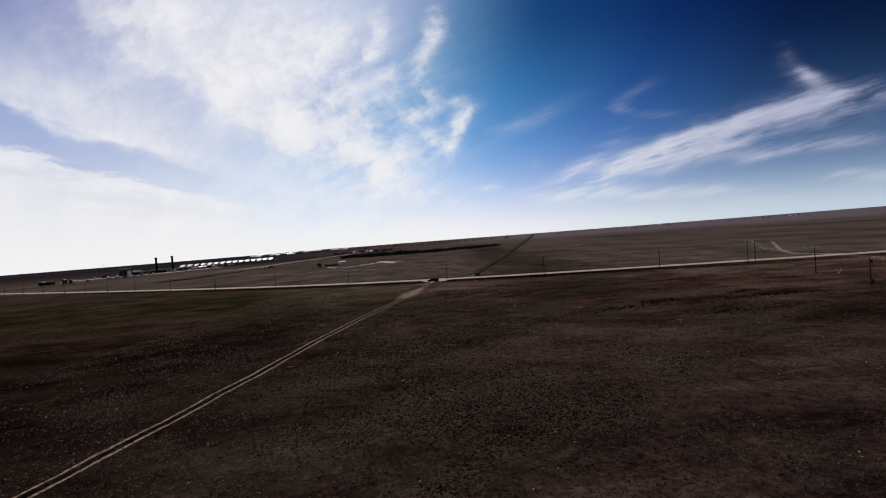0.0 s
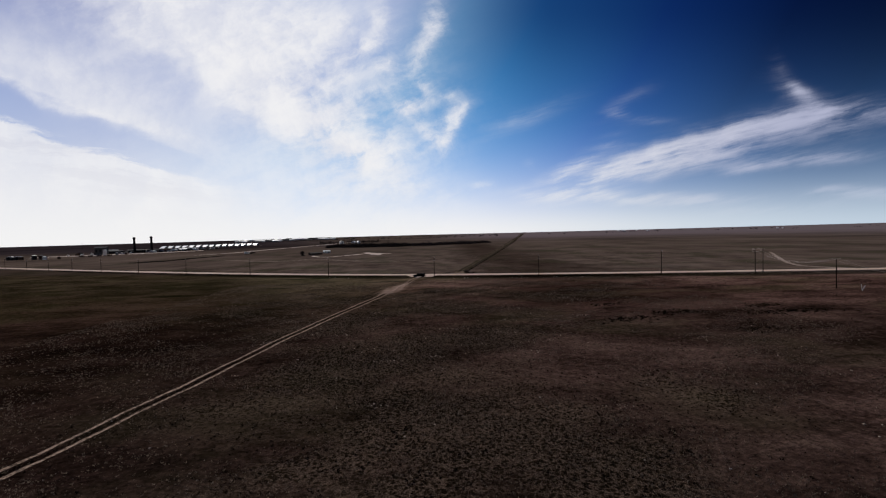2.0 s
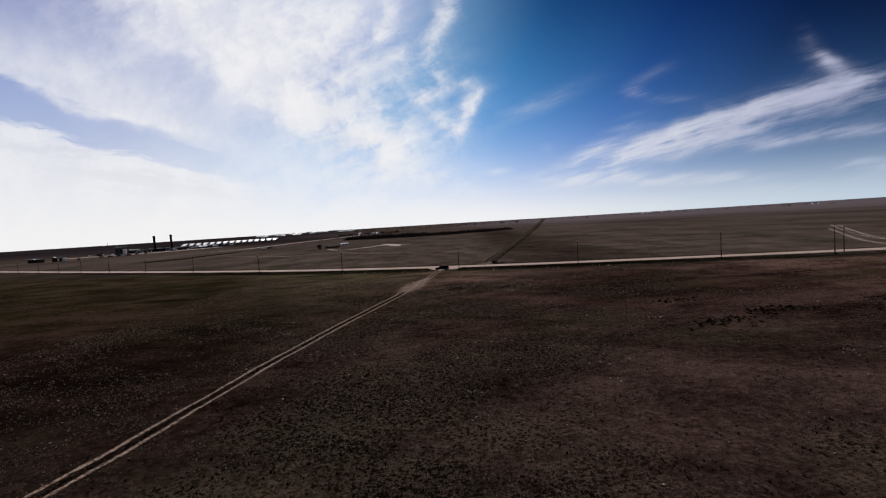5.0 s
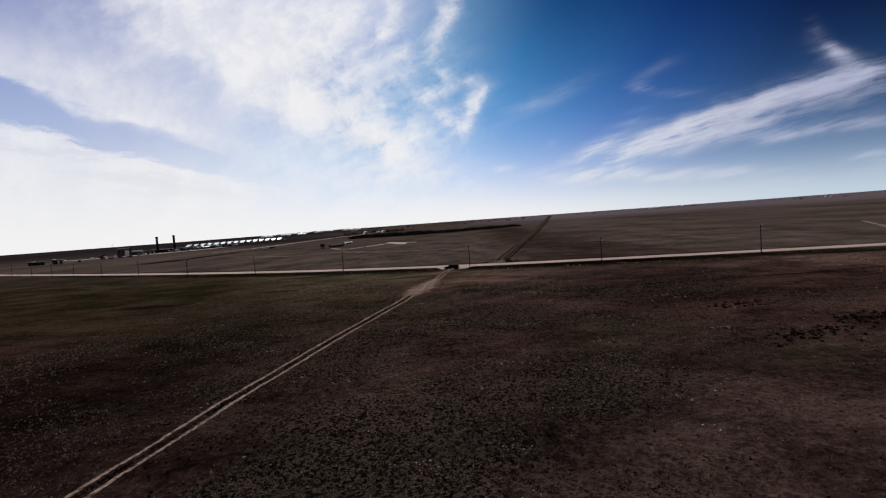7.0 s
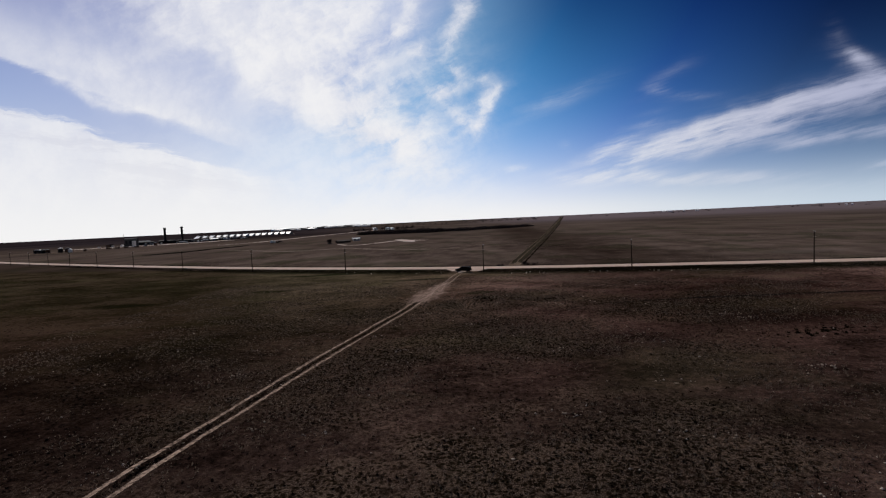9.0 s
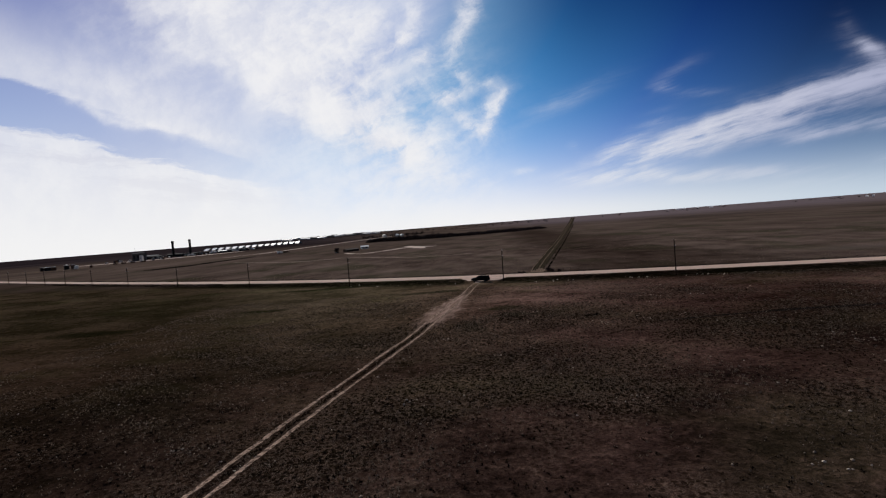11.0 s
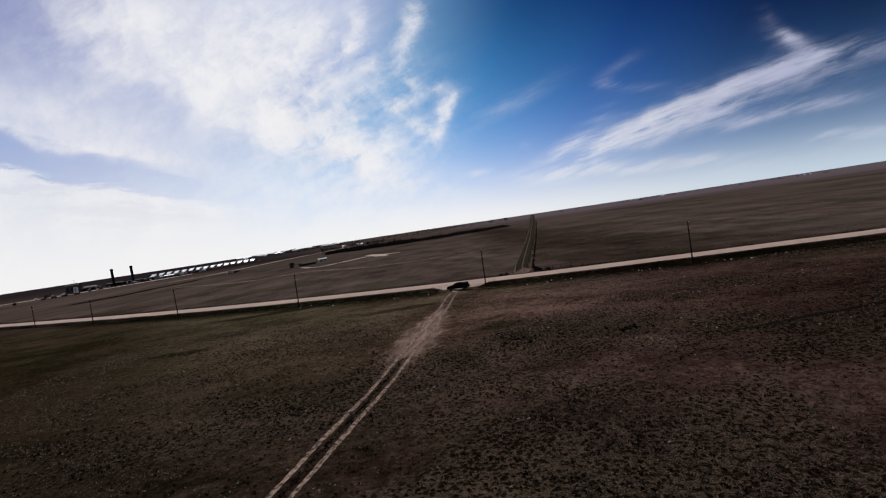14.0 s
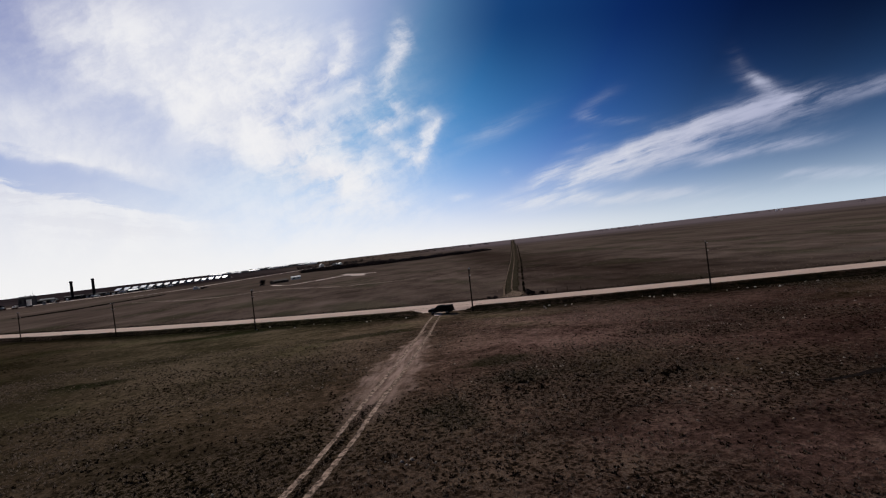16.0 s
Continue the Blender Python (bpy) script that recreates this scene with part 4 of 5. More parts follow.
            part("rim", rod(0.24, 0.22, y + math.copysign(0.06, y), y + math.copysign(0.145, y), 16, at=(x, 0.40), axis="y"), M_CHROME, tyre)
    return ob


truck(pose(-7.8, -3.6, ground_z(-7.8, -3.6) + 0.06, 0, 0, 180 - 24) @ Matrix.Scale(1.1, 4))


# ---- plant with two stacks ----
def stack(at, tall, label):
    ob = thing("smokestack", label, "smokestack", "stacks of the plant", at)
    part("shaft", rod(2.5, 2.0, 0, tall - 3.4, 20, rings=6), M_DARK, ob, smooth=True)
    bm = rod(2.0, 2.8, tall - 3.4, tall - 2.4, 20)
    rod(2.8, 2.2, tall - 2.4, tall, 20, bm=bm)
    part("cap", bm, M_DARK, ob)
    for z in (tall * 0.3, tall * 0.6, tall - 5.0):
        part("band", rod(2.5, 2.5, z, z + 0.3, 20), M_DARK, ob)
    part("base_ring", rod(3.6, 3.0, 0, 2.4, 20), M_RUST, ob)
    bm = bmesh.new()
    for x in (-0.25, 0.25):
        block(x - 0.04, x + 0.04, -2.75, -2.62, 1, tall - 2, bm=bm)
    part("ladder", bm, M_GREY, ob)
    return ob


stack(pose(-622, 722, 0), 32.0, "tall dark steel smokestack at the plant")
stack(pose(-601, 745, 0), 33.0, "tall dark steel smokestack beside the pipes")


def tank(at, radius, tall, mat, roof, label, group, sides=24):
    ob = thing("storage_tank", label, "tank", group, at)
    shell = part("shell", rod(radius, radius, 0, tall, sides, rings=3), mat, ob, smooth=False)
    for k in range(1, 4):
        part("hoop", rod(radius + 0.06, radius + 0.06, tall * k / 4 - 0.08, tall * k / 4 + 0.08, sides), mat, shell)
    part("roof", rod(radius + 0.12, 0.25, tall, tall + radius * 0.22, sides), roof, ob)
    part("hatch", rod(0.4, 0.4, tall + radius * 0.12, tall + radius * 0.22 + 0.35, 10, at=(radius * 0.3, 0)), roof, ob)
    bm = bmesh.new()
    for k in (-0.3, 0.3):
        block(k - 0.03, k + 0.03, -radius - 0.25, -radius - 0.15, 0, tall + 0.8, bm=bm)
    for k in range(int(tall / 0.6)):
        block(-0.3, 0.3, -radius - 0.22, -radius - 0.18, 0.3 + 0.6 * k, 0.36 + 0.6 * k, bm=bm)
    part("ladder", bm, M_GREY, ob)
    return ob


def shed(name, at, wide, long, eave, ridge, wall, roof, label, category, group="", doors=2, windows=0):
    """A gabled building along its y axis, seen from outside."""
    ob = thing(name, label, category, group, at)
    bm = prism([(-wide / 2, -0.3), (wide / 2, -0.3), (wide / 2, eave), (0, ridge - 0.1), (-wide / 2, eave)], 0, long)
    part("wall", bm, wall, ob)
    rise = (ridge - eave) / (wide / 2)
    over = 0.5
    prof = [(-wide / 2 - over, eave - rise * over), (0, ridge), (wide / 2 + over, eave - rise * over), (wide / 2 + over, eave - rise * over + 0.22), (0, ridge + 0.22), (-wide / 2 - over, eave - rise * over + 0.22)]
    part("roof", prism(prof, -over, long + over), roof, ob)
    for k in range(doors):
        x = wide * ((k + 0.5) / doors - 0.5) * 0.8
        part("door", block(x - wide * 0.11, x + wide * 0.11, -0.08, 0.06, 0, eave * 0.82), M_SHADE, ob, "dark doorway in the gable")
    for k in range(windows):
        y = long * (k + 0.5) / windows
        part("window", block(wide / 2 - 0.05, wide / 2 + 0.06, y - long / windows * 0.25, y + long / windows * 0.25, eave * 0.35, eave * 0.75), M_SHADE, ob)
    return ob


# the tall grey works hall and its tank
hall = shed("process_hall", pose(-644, 642, 0, 0, 0, -72), 13, 19, 13.5, 15.2, M_HALL, M_HALL, "tall grey steel process hall at the plant", "industrial building", doors=2, windows=3)
part("annexe", block(-11, -6.6, 3, 12, -0.2, 4.6, 0.05), M_HALL, hall, "low grey annexe")
for x, y in ((-3, 6), (2, 15)):
    part("roof_vent", rod(0.6, 0.5, 14, 16.8, 12, at=(x, y)), M_DARK, hall)
tank(pose(-606, 612, 0), 3.0, 10.0, M_WHITE, M_GREY, "pale upright storage tank by the hall", "tanks of the plant")
tank(pose(-588, 617, 0), 2.4, 4.1, M_GREY, M_GREY, "low grey storage tank by the hall", "tanks of the plant")
tank(pose(-582, 634, 0), 2.4, 4.3, M_RUST, M_GREY, "small rust-brown tank with a grey top", "tanks of the plant")
for n_, (x, y, w, l, h, t, roof) in enumerate(((-664, 693, 9.5, 31, 4.8, -60, M_DARK), (-640, 729, 11, 26, 5.5, -58, M_DARK), (-614, 751, 9.5, 24, 5.0, -56, M_DARK),
                                               (-689, 738, 8.5, 19, 6.0, -60, M_GREY), (-604, 788, 8.5, 26, 4.3, -50, M_RUST), (-568, 787, 7, 17, 3.6, -40, M_WHITE), (-588, 854, 8.5, 22, 4.1, -40, M_GREY))):
    shed("plant_shed", pose(x, y, 0, 0, 0, t), w, l, h, h + 1.2, M_DARK, roof, ("white" if roof is M_WHITE else "grey" if roof is M_GREY else "rust-brown" if roof is M_RUST else "dark") + "-roofed low shed among the plant's pipework", "shed", "sheds of the plant", 2)


def pipe_rack(at, long, label):
    ob = thing("pipe_rack", label, "pipe rack", "pipe racks of the plant", at)
    for k in range(int(long / 6) + 1):
        bm = block(-1.6, -1.35, 6 * k - 0.12, 6 * k + 0.12, 0, 4.2)
        part("post", bm, M_RUST, ob)
        part("post", block(1.35, 1.6, 6 * k - 0.12, 6 * k + 0.12, 0, 4.2), M_RUST, ob)
        part("beam", block(-1.7, 1.7, 6 * k - 0.14, 6 * k + 0.14, 3.3, 3.6), M_RUST, ob)
    for i, (x, z) in enumerate(((-1.0, 3.9), (-0.3, 3.95), (0.5, 3.9), (1.1, 3.85), (-0.6, 2.9), (0.6, 2.9))):
        part("pipe", rod(0.26, 0.26, -1, long + 1, 10, at=(x, z), axis="y"), M_DARK if i % 2 else M_GREY, ob)
    return ob


pipe_rack(pose(-661, 715, 0, 0, 0, -58), 42, "dark steel pipe rack between hall and stack")
pipe_rack(pose(-640, 778, 0, 0, 0, -40), 30, "dark steel pipe rack between the stacks")
pipe_rack(pose(-609, 827, 0, 0, 0, -60), 36, "rusty pipe rack beyond the stacks")


def vessel(at, long, r, mat, label):
    ob = thing("pressure_vessel", label, "vessel", "vessels of the plant", at)
    bm = rod(r, r, 0, long, 16, at=(0, r + 0.9), axis="y")
    part("shell", bm, mat, ob, smooth=True)
    for y0, y1 in ((-0.5 * r, 0), (long + 0.5 * r, long)):
        part("end_cap", rod(r * 0.5, r, y0, y1, 16, at=(0, r + 0.9), axis="y"), mat, ob)
    for y in (long * 0.2, long * 0.8):
        part("saddle", block(-r * 0.8, r * 0.8, y - 0.2, y + 0.2, 0, 1.4), M_RUST, ob)
    return ob


for n_ in range(7):
    vessel(pose(-594 + 11 * n_, 728 + 21 * n_, 0, 0, 0, -35 + 4 * n_), 8.5 + 1.2 * (n_ * 5 % 4), 1.35 + 0.18 * (n_ % 3), (M_WHITE, M_GREY, M_WHITE, M_RUST)[n_ % 4],
           ("white", "grey", "white", "rust-brown")[n_ % 4] + " steel pressure vessel on saddles in the yard")



def skid(at, long, wide, tall, mat, label):
    """A small machine on a steel base with a stub pipe."""
    ob = thing("equipment_skid", label, "equipment", "machines in the plant's yard", at)
    part("base", block(-long / 2 - 0.3, long / 2 + 0.3, -wide / 2 - 0.2, wide / 2 + 0.2, -0.2, 0.4, 0.05), M_RUST, ob)
    part("housing", block(-long / 2, long / 2, -wide / 2, wide / 2, 0.4, tall, 0.12), mat, ob)
    part("vent_pipe", rod(0.22, 0.18, tall - 0.1, tall + 1.1, 8, at=(long * 0.3, 0)), M_DARK, ob)
    part("side_door", block(-long * 0.2, long * 0.12, -wide / 2 - 0.05, -wide / 2 + 0.05, 0.5, tall * 0.8), M_SHADE, ob)
    return ob


rng = random.Random(5)
for n_ in range(90):
    f = rng.random()
    x, y = -672 + 140 * f + rng.gauss(0, 6), 640 + 215 * f + rng.gauss(0, 24)
    k = rng.choice((0, 0, 0, 0, 1, 2, 3, 3, 3))
    skid(pose(x, y, 0, 0, 0, rng.uniform(-70, -30)), rng.uniform(3, 9.5), rng.uniform(2.4, 4.8), rng.uniform(1.9, 5.5) * (0.6 if k == 3 else 1), (M_DARK, M_RUST, M_GREY, M_WHITE)[k],
         ("dark", "rust-brown", "grey", "white")[k] + " steel machine housing in the plant's yard")

# ---- rows of long white-roofed barns ----
first_barn = None
for k in range(15):
    m = pose(-776 + 14.6 * k, 1086 + 9.6 * k, 0, 0, 0, -100)
    if first_barn is None:
        first_barn = shed("barn", m, 22, 13.6, 2.0, 7.4, M_WALL, M_SHEET, "low barn with a wide bright white metal roof", "barn", "row of barns", 1, 2)
        part("ridge_vent", block(-0.4, 0.4, 5, 9, 7.4, 8.0, 0.05), M_GREY, first_barn)
    else:
        copy_thing(first_barn, m)

# ---- tank batteries by the road ----
for n_, (x, y, r, h, mat) in enumerate(((-649, 466, 3.0, 5.3, M_DARK), (-641, 464, 3.0, 5.3, M_DARK), (-633, 462, 3.0, 5.3, M_DARK), (-625, 460, 3.0, 5.3, M_RUST), (-606, 461, 3.2, 6.4, M_DARK),
                                        (-598, 464, 3.2, 6.2, M_RUST), (-589, 459, 2.5, 4.6, M_WHITE), (-577, 471, 1.9, 3.0, M_RUST))):
    tank(pose(x, y, 0), r, h, mat, M_WHITE if n_ in (1, 4, 6) else M_GREY if n_ < 7 else M_RUST, ("white" if mat is M_WHITE else "dark" if mat is M_DARK else "rust-brown") + " round oil tank with a " + ("white" if n_ in (1, 4, 6) else "grey" if n_ < 7 else "brown") + " roof", "tanks by the road", 18)
for n_, (x, y) in enumerate(((-573, 507), (-566, 516), (-556, 522), (-545, 531))):
    vessel(pose(x, y, 0, 0, 0, -60), 6, 0.95, M_RUST, "rust-brown separator vessel on saddles")


# ---- house, yard and vehicles past the road ----
def car(at, mat, label):
    ob = thing("parked_car", label, "car", at=at)
    bm = block(-2.2, 2.2, -0.85, 0.85, 0.35, 0.95, 0.12)
    part("body", bm, mat, ob)
    bm = prism([(-1.9, 0.93), (-1.5, 1.5), (0.5, 1.52), (1.2, 0.93)], -0.75, 0.75)
    bmesh.ops.bevel(bm, geom=bm.edges[:], offset=0.06, segments=2, affect="EDGES")
    part("cabin", bm, M_GLASS, ob)
    for x in (-1.4, 1.4):
        for y in (-0.78, 0.78):
            part("wheel", rod(0.34, 0.34, y - 0.1, y + 0.1, 16, at=(x, 0.34), axis="y"), M_RUBBER, ob)
    return ob


truck_box = thing("box_truck", "white box truck standing on the service road's edge", "truck", at=pose(-281, 447, ground_z(-281, 447), 0, 0, 40) @ Matrix.Scale(1.1, 4))
part("cargo_box", block(-3.2, 0.6, -1.2, 1.2, 0.9, 3.4, 0.05), M_WHITE, truck_box)
part("cab", block(0.8, 2.8, -1.1, 1.1, 0.6, 2.5, 0.15), M_WHITE, truck_box)
part("chassis", block(-3.2, 2.7, -0.5, 0.5, 0.5, 0.9), M_DARK, truck_box)
for x in (-2.2, 1.9):
    for y in (-1.0, 1.0):
        part("wheel", rod(0.48, 0.48, y - 0.14, y + 0.14, 16, at=(x, 0.48), axis="y"), M_RUBBER, truck_box)
trailer = thing("flatbed_trailer", "dark flatbed trailer behind the box truck", "trailer", at=pose(-276, 456, ground_z(-276, 456), 0, 0, 40) @ Matrix.Scale(1.1, 4))
part("deck", block(-4.5, 4.5, -1.2, 1.2, 0.9, 1.15, 0.03), M_DARK, trailer)
part("load", block(-3.5, 2.5, -1.0, 1.0, 1.15, 2.4, 0.1), M_RUST, trailer, "rust-brown load")
for x in (-3, -1.8):
    for y in (-1.0, 1.0):
        part("wheel", rod(0.45, 0.45, y - 0.12, y + 0.12, 14, at=(x, 0.45), axis="y"), M_RUBBER, trailer)
car(pose(-164, 326, ground_z(-164, 326) + 0.02, 0, 0, 30), M_DARK, "dark car parked beside the shrubs")
shed("farm_shed", pose(-160, 342, 0, 0, 0, -36), 6, 17.5, 2.2, 3.2, M_BRICK, M_BRICK, "long low brown-roofed farm shed", "shed", doors=1, windows=5)
shed("farm_shed", pose(-157, 400, 0, 0, 0, -62), 5.0, 9, 2.6, 3.5, M_WHITE, M_WHITE, "small farm building with a white metal roof", "shed", doors=1, windows=2)
for n_, (x, y, w, l, h, t) in enumerate(((-284, 1150, 11, 17, 5.6, 20), (-253, 1155, 8.5, 12, 4.2, -15), (-232, 1140, 7.5, 11, 4.1, 30))):
    shed("farm_house", pose(x, y, 0, 0, 0, t), w, l, h, h + 2.2, M_WHITE, M_WHITE, "small white farm building before dark trees", "farm building", "farm by the thicket", 1, 3)

# ---- far settlement on the skyline ----
rng = random.Random(7)
for n_ in range(50):
    f = n_ / 49
    az = -22.6 + 10.0 * f + rng.uniform(-0.3, 0.3)
    far = rng.uniform(2500, 3500)
    x, y = far * math.sin(radians(az)), far * math.cos(radians(az)) - 200
    w, l, h = rng.uniform(12, 20), rng.uniform(16, 60), rng.uniform(4, 7.5)
    pale = rng.random() < 0.75
    shed("far_building", pose(x, y, ground_z(x, y), 0, 0, 90 - az + rng.uniform(-20, 20)), w, l, h, h + 2.2, M_WHITE if pale else M_WALL, M_WHITE if pale else M_DARK,
         "far white building on the skyline" if pale else "far grey building on the skyline", "building", "far settlement", 1, 3)
for az, far, w, l, h in ((39.2, 2500, 6, 9, 4.5), (39.6, 2520, 5, 7, 3.5), (26.0, 3000, 8, 18, 5), (22.6, 3200, 9, 22, 5), (23.3, 3150, 8, 30, 5), (24.6, 3100, 8, 12, 6)):
    shed("far_building", pose(far * math.sin(radians(az)), far * math.cos(radians(az)), 0, 0, 0, 90 - az), w, l, h, h + 2.2, M_WHITE, M_WHITE, "far white farm building on the plain", "building", "far farms", 1, 3)
mast = thing("radio_mast", "thin dark mast on the skyline", "mast", at=pose(-1310, 1500, 0))
part("shaft", rod(0.6, 0.25, 0, 26, 6), M_DARK, mast)
part("guy_ring", rod(0.8, 0.8, 17, 17.5, 6), M_DARK, mast)


# ---- growth ----
def scatter_tufts(name, pts, size, mat, label, category, blades=7, seed=5, lean=0.45, tall=0.85, spread=0.45):
    """Clumps of pointed blades at the given places, in one mesh."""
    rng = np.random.RandomState(seed)
    n = len(pts)
    k = blades
    a = rng.rand(n, k) * 2 * np.pi
    r = size[:, None] * (0.15 + spread * rng.rand(n, k))
    wide = size[:, None] * (0.22 + 0.22 * rng.rand(n, k))
    up = size[:, None] * tall * (0.45 + 0.55 * rng.rand(n, k))
    out = size[:, None] * lean * (0.25 + 0.6 * rng.rand(n, k))
    cx, cy = pts[:, 0, None] + r * np.cos(a), pts[:, 1, None] + r * np.sin(a)
    z = land(cx, cy) - 0.03
    dx, dy = -np.sin(a) * wide, np.cos(a) * wide
    v = np.stack([np.stack([cx - dx, cy - dy, z], -1), np.stack([cx + dx, cy + dy, z], -1),
                  np.stack([cx + np.cos(a) * out + dx * 0.25, cy + np.sin(a) * out + dy * 0.25, z + up], -1)], 2).reshape(-1, 3)
    f = np.arange(n * k * 3).reshape(-1, 3)
    return tagged(raw_mesh(name, v, f, mat), label, category, kind="stuff")


rng_n = np.random.RandomState(11)


def field(count, x0, x1, y0, y1, power=1.0):
    x, y = rng_n.uniform(x0, x1, count), rng_n.uniform(y0, y1, count)
    keep = (rng_n.rand(count) < patchy(x, y) ** power) & (np.abs(np.abs(x - track_x(y)) - 1.0) > 0.6) & (y < road_y(x) - 16)
    dust = ((x - (-15.4 + 0.155 * (y + 50))) / 4.0) ** 2 + ((y + 50) / 21) ** 2
    keep &= (dust > 1) | (rng_n.rand(count) < 0.08)
    return np.stack([x[keep], y[keep]], 1)


near = field(230000, -95, 95, -262, -20, 1.0)
scatter_tufts("bunch_grass", near, 0.07 + 0.17 * rng_n.rand(len(near)) ** 2.0, M_TUFT, "dark dry clumps of bunch grass over the prairie", "grass", 5, 5, 0.8, 0.62, 0.6)
# larger clumps, close together and evenly apart
step = 0.50
px, py = np.meshgrid(np.arange(-70, 80, step), np.arange(-262, -20, step))
px, py = px.ravel() + rng_n.uniform(-0.22, 0.22, px.size), py.ravel() + rng_n.uniform(-0.22, 0.22, px.size)
keep = (rng_n.rand(px.size) < dense(px, py) * 0.95) & (np.abs(px - track_x(py)) > 1.8)
keep &= ((px - (-15.4 + 0.155 * (py + 50))) / 4.6) ** 2 + ((py + 50) / 22) ** 2 > 1
close = np.stack([px[keep], py[keep]], 1)
scatter_tufts("sage_clumps", close, 0.10 + 0.19 * rng_n.rand(len(close)) ** 1.6, M_TUFT, "close-set dark rounded clumps of dry growth", "grass", 9, 15, 0.7, 0.75, 0.5)
crown_d = rng_n.uniform(-262, -70, 6000)
crown = np.stack([track_x(crown_d) + rng_n.normal(0, 0.25, 6000), crown_d], 1)
scatter_tufts("crown_grass", crown, 0.07 + 0.13 * rng_n.rand(len(crown)), M_TUFT, "dark grass on the crown between the ruts", "grass", 5, 18)
straw = field(300000, -95, 95, -262, -18, 1.5)
scatter_tufts("straw_grass", straw, 0.08 + 0.17 * rng_n.rand(len(straw)) ** 2.0, M_STRAW, "pale dry straw clumps among the darker grass", "grass", 4, 16, 0.9, 1.1)
wide_f = np.concatenate([field(45000, -260, -95, -200, 60, 1.6), field(45000, 95, 240, -235, -30, 1.6)])
scatter_tufts("bunch_grass", wide_f, 0.10 + 0.20 * rng_n.rand(len(wide_f)) ** 1.8, M_TUFT, "scattered dark clumps of bunch grass", "grass", 5, 6)

far_x, far_y = rng_n.uniform(-190, 260, 90000), rng_n.uniform(0, 230, 90000)
keep = (far_y > road_y(far_x) + 11) & (rng_n.rand(90000) < patchy(far_x * 0.5, far_y * 0.4) ** 1.5) & (np.abs(far_x - (11 + 0.195 * far_y)) > 5)
past = np.stack([far_x[keep], far_y[keep]], 1)
scatter_tufts("field_grass", past, 0.10 + 0.20 * rng_n.rand(len(past)) ** 1.8, M_STRAW, "thin dry grass over the fields past the road", "grass", 5, 27, 0.6, 0.8)

# low dark shrubs standing in strips on the open ground to the east
SHRUB_STRIPS = [((48, -113), (60, -110), 60, 1.2), ((47, -138), (60, -133), 110, 1.6), ((62, -129), (74, -127), 90, 1.4), ((88, -134), (106, -130), 140, 1.8), ((70, -153), (80, -150), 60, 1.5), ((92, -123), (100, -121), 50, 1.2), ((-4, -71), (4, -69), 26, 1.2), ((12, -73), (18, -71), 16, 1.0)]
strips = []
for (ax, ay), (bx, by), count, wide in SHRUB_STRIPS:
    f = rng_n.rand(count)
    strips.append(np.stack([ax + (bx - ax) * f + rng_n.normal(0, wide * 1.6, count), ay + (by - ay) * f + rng_n.normal(0, wide, count)], 1))
strips = np.concatenate(strips)
scatter_tufts("low_shrubs", strips, 0.22 + 0.34 * rng_n.rand(len(strips)) ** 1.5, M_TUFT, "low dark shrubs in loose strips", "shrubs", 12, 19, 0.7, 0.8, 0.55)

# weeds along both ditches
count = 90000
x = rng_n.uniform(-330, 250, count)
s = np.where(rng_n.rand(count) < 0.72, rng_n.uniform(-13.5, -6.2, count), rng_n.normal(9.5, 1.4, count))
y = road_y(x) + s
keep = (np.abs(x - GATE_X) > 6) | (s > 0)
keep &= rng_n.rand(count) < 0.25 + 0.75 * patchy(x * 1.7, y)
keep &= ~((np.abs(x - 14) < 5) & (s > 0))
weeds = np.stack([x, y], 1)[keep]
scatter_tufts("ditch_weeds", weeds, 0.10 + 0.20 * rng_n.rand(len(weeds)) ** 1.6, M_SCRUB, "dark weeds growing along the roadside ditches", "weeds", 5, 8)

# pale stones and litter of chalky clods
stones = field(1700, -90, 90, -262, -30, 0.6)
rng_s = np.random.RandomState(31)
heaps = field(70, -40, 60, -255, -40, 0.5)
stones = np.concatenate([stones] + [h_ + rng_s.normal(0, 0.9, (rng_s.randint(5, 22), 2)) * (1.5, 0.8) for h_ in heaps])
sv, sf = [], []
shape = np.array([(1, 0, 0), (0, 1, 0), (-1, 0, 0), (0, -1, 0), (0, 0, 0.9), (0, 0, -0.5)])
tri = np.array([(0, 1, 4), (1, 2, 4), (2, 3, 4), (3, 0, 4), (1, 0, 5), (2, 1, 5), (3, 2, 5), (0, 3, 5)])
for n_, (px, py) in enumerate(stones):
    r = 0.05 + 0.15 * rng_s.rand() ** 2.6
    p = shape * r * (0.6 + 0.8 * rng_s.rand(6, 3)) * (1, 1, 0.8)
    c, s_ = math.cos(n_ * 1.7), math.sin(n_ * 1.7)
    p = np.stack([p[:, 0] * c - p[:, 1] * s_, p[:, 0] * s_ + p[:, 1] * c, p[:, 2]], 1)
    sv.append(p + (px, py, ground_z(px, py) + r * 0.2))
    sf.append(tri + 6 * n_)
tagged(raw_mesh("pale_stones", np.concatenate(sv), np.concatenate(sf), M_STONE), "small pale stones lying among the grass", "stones", kind="stuff")


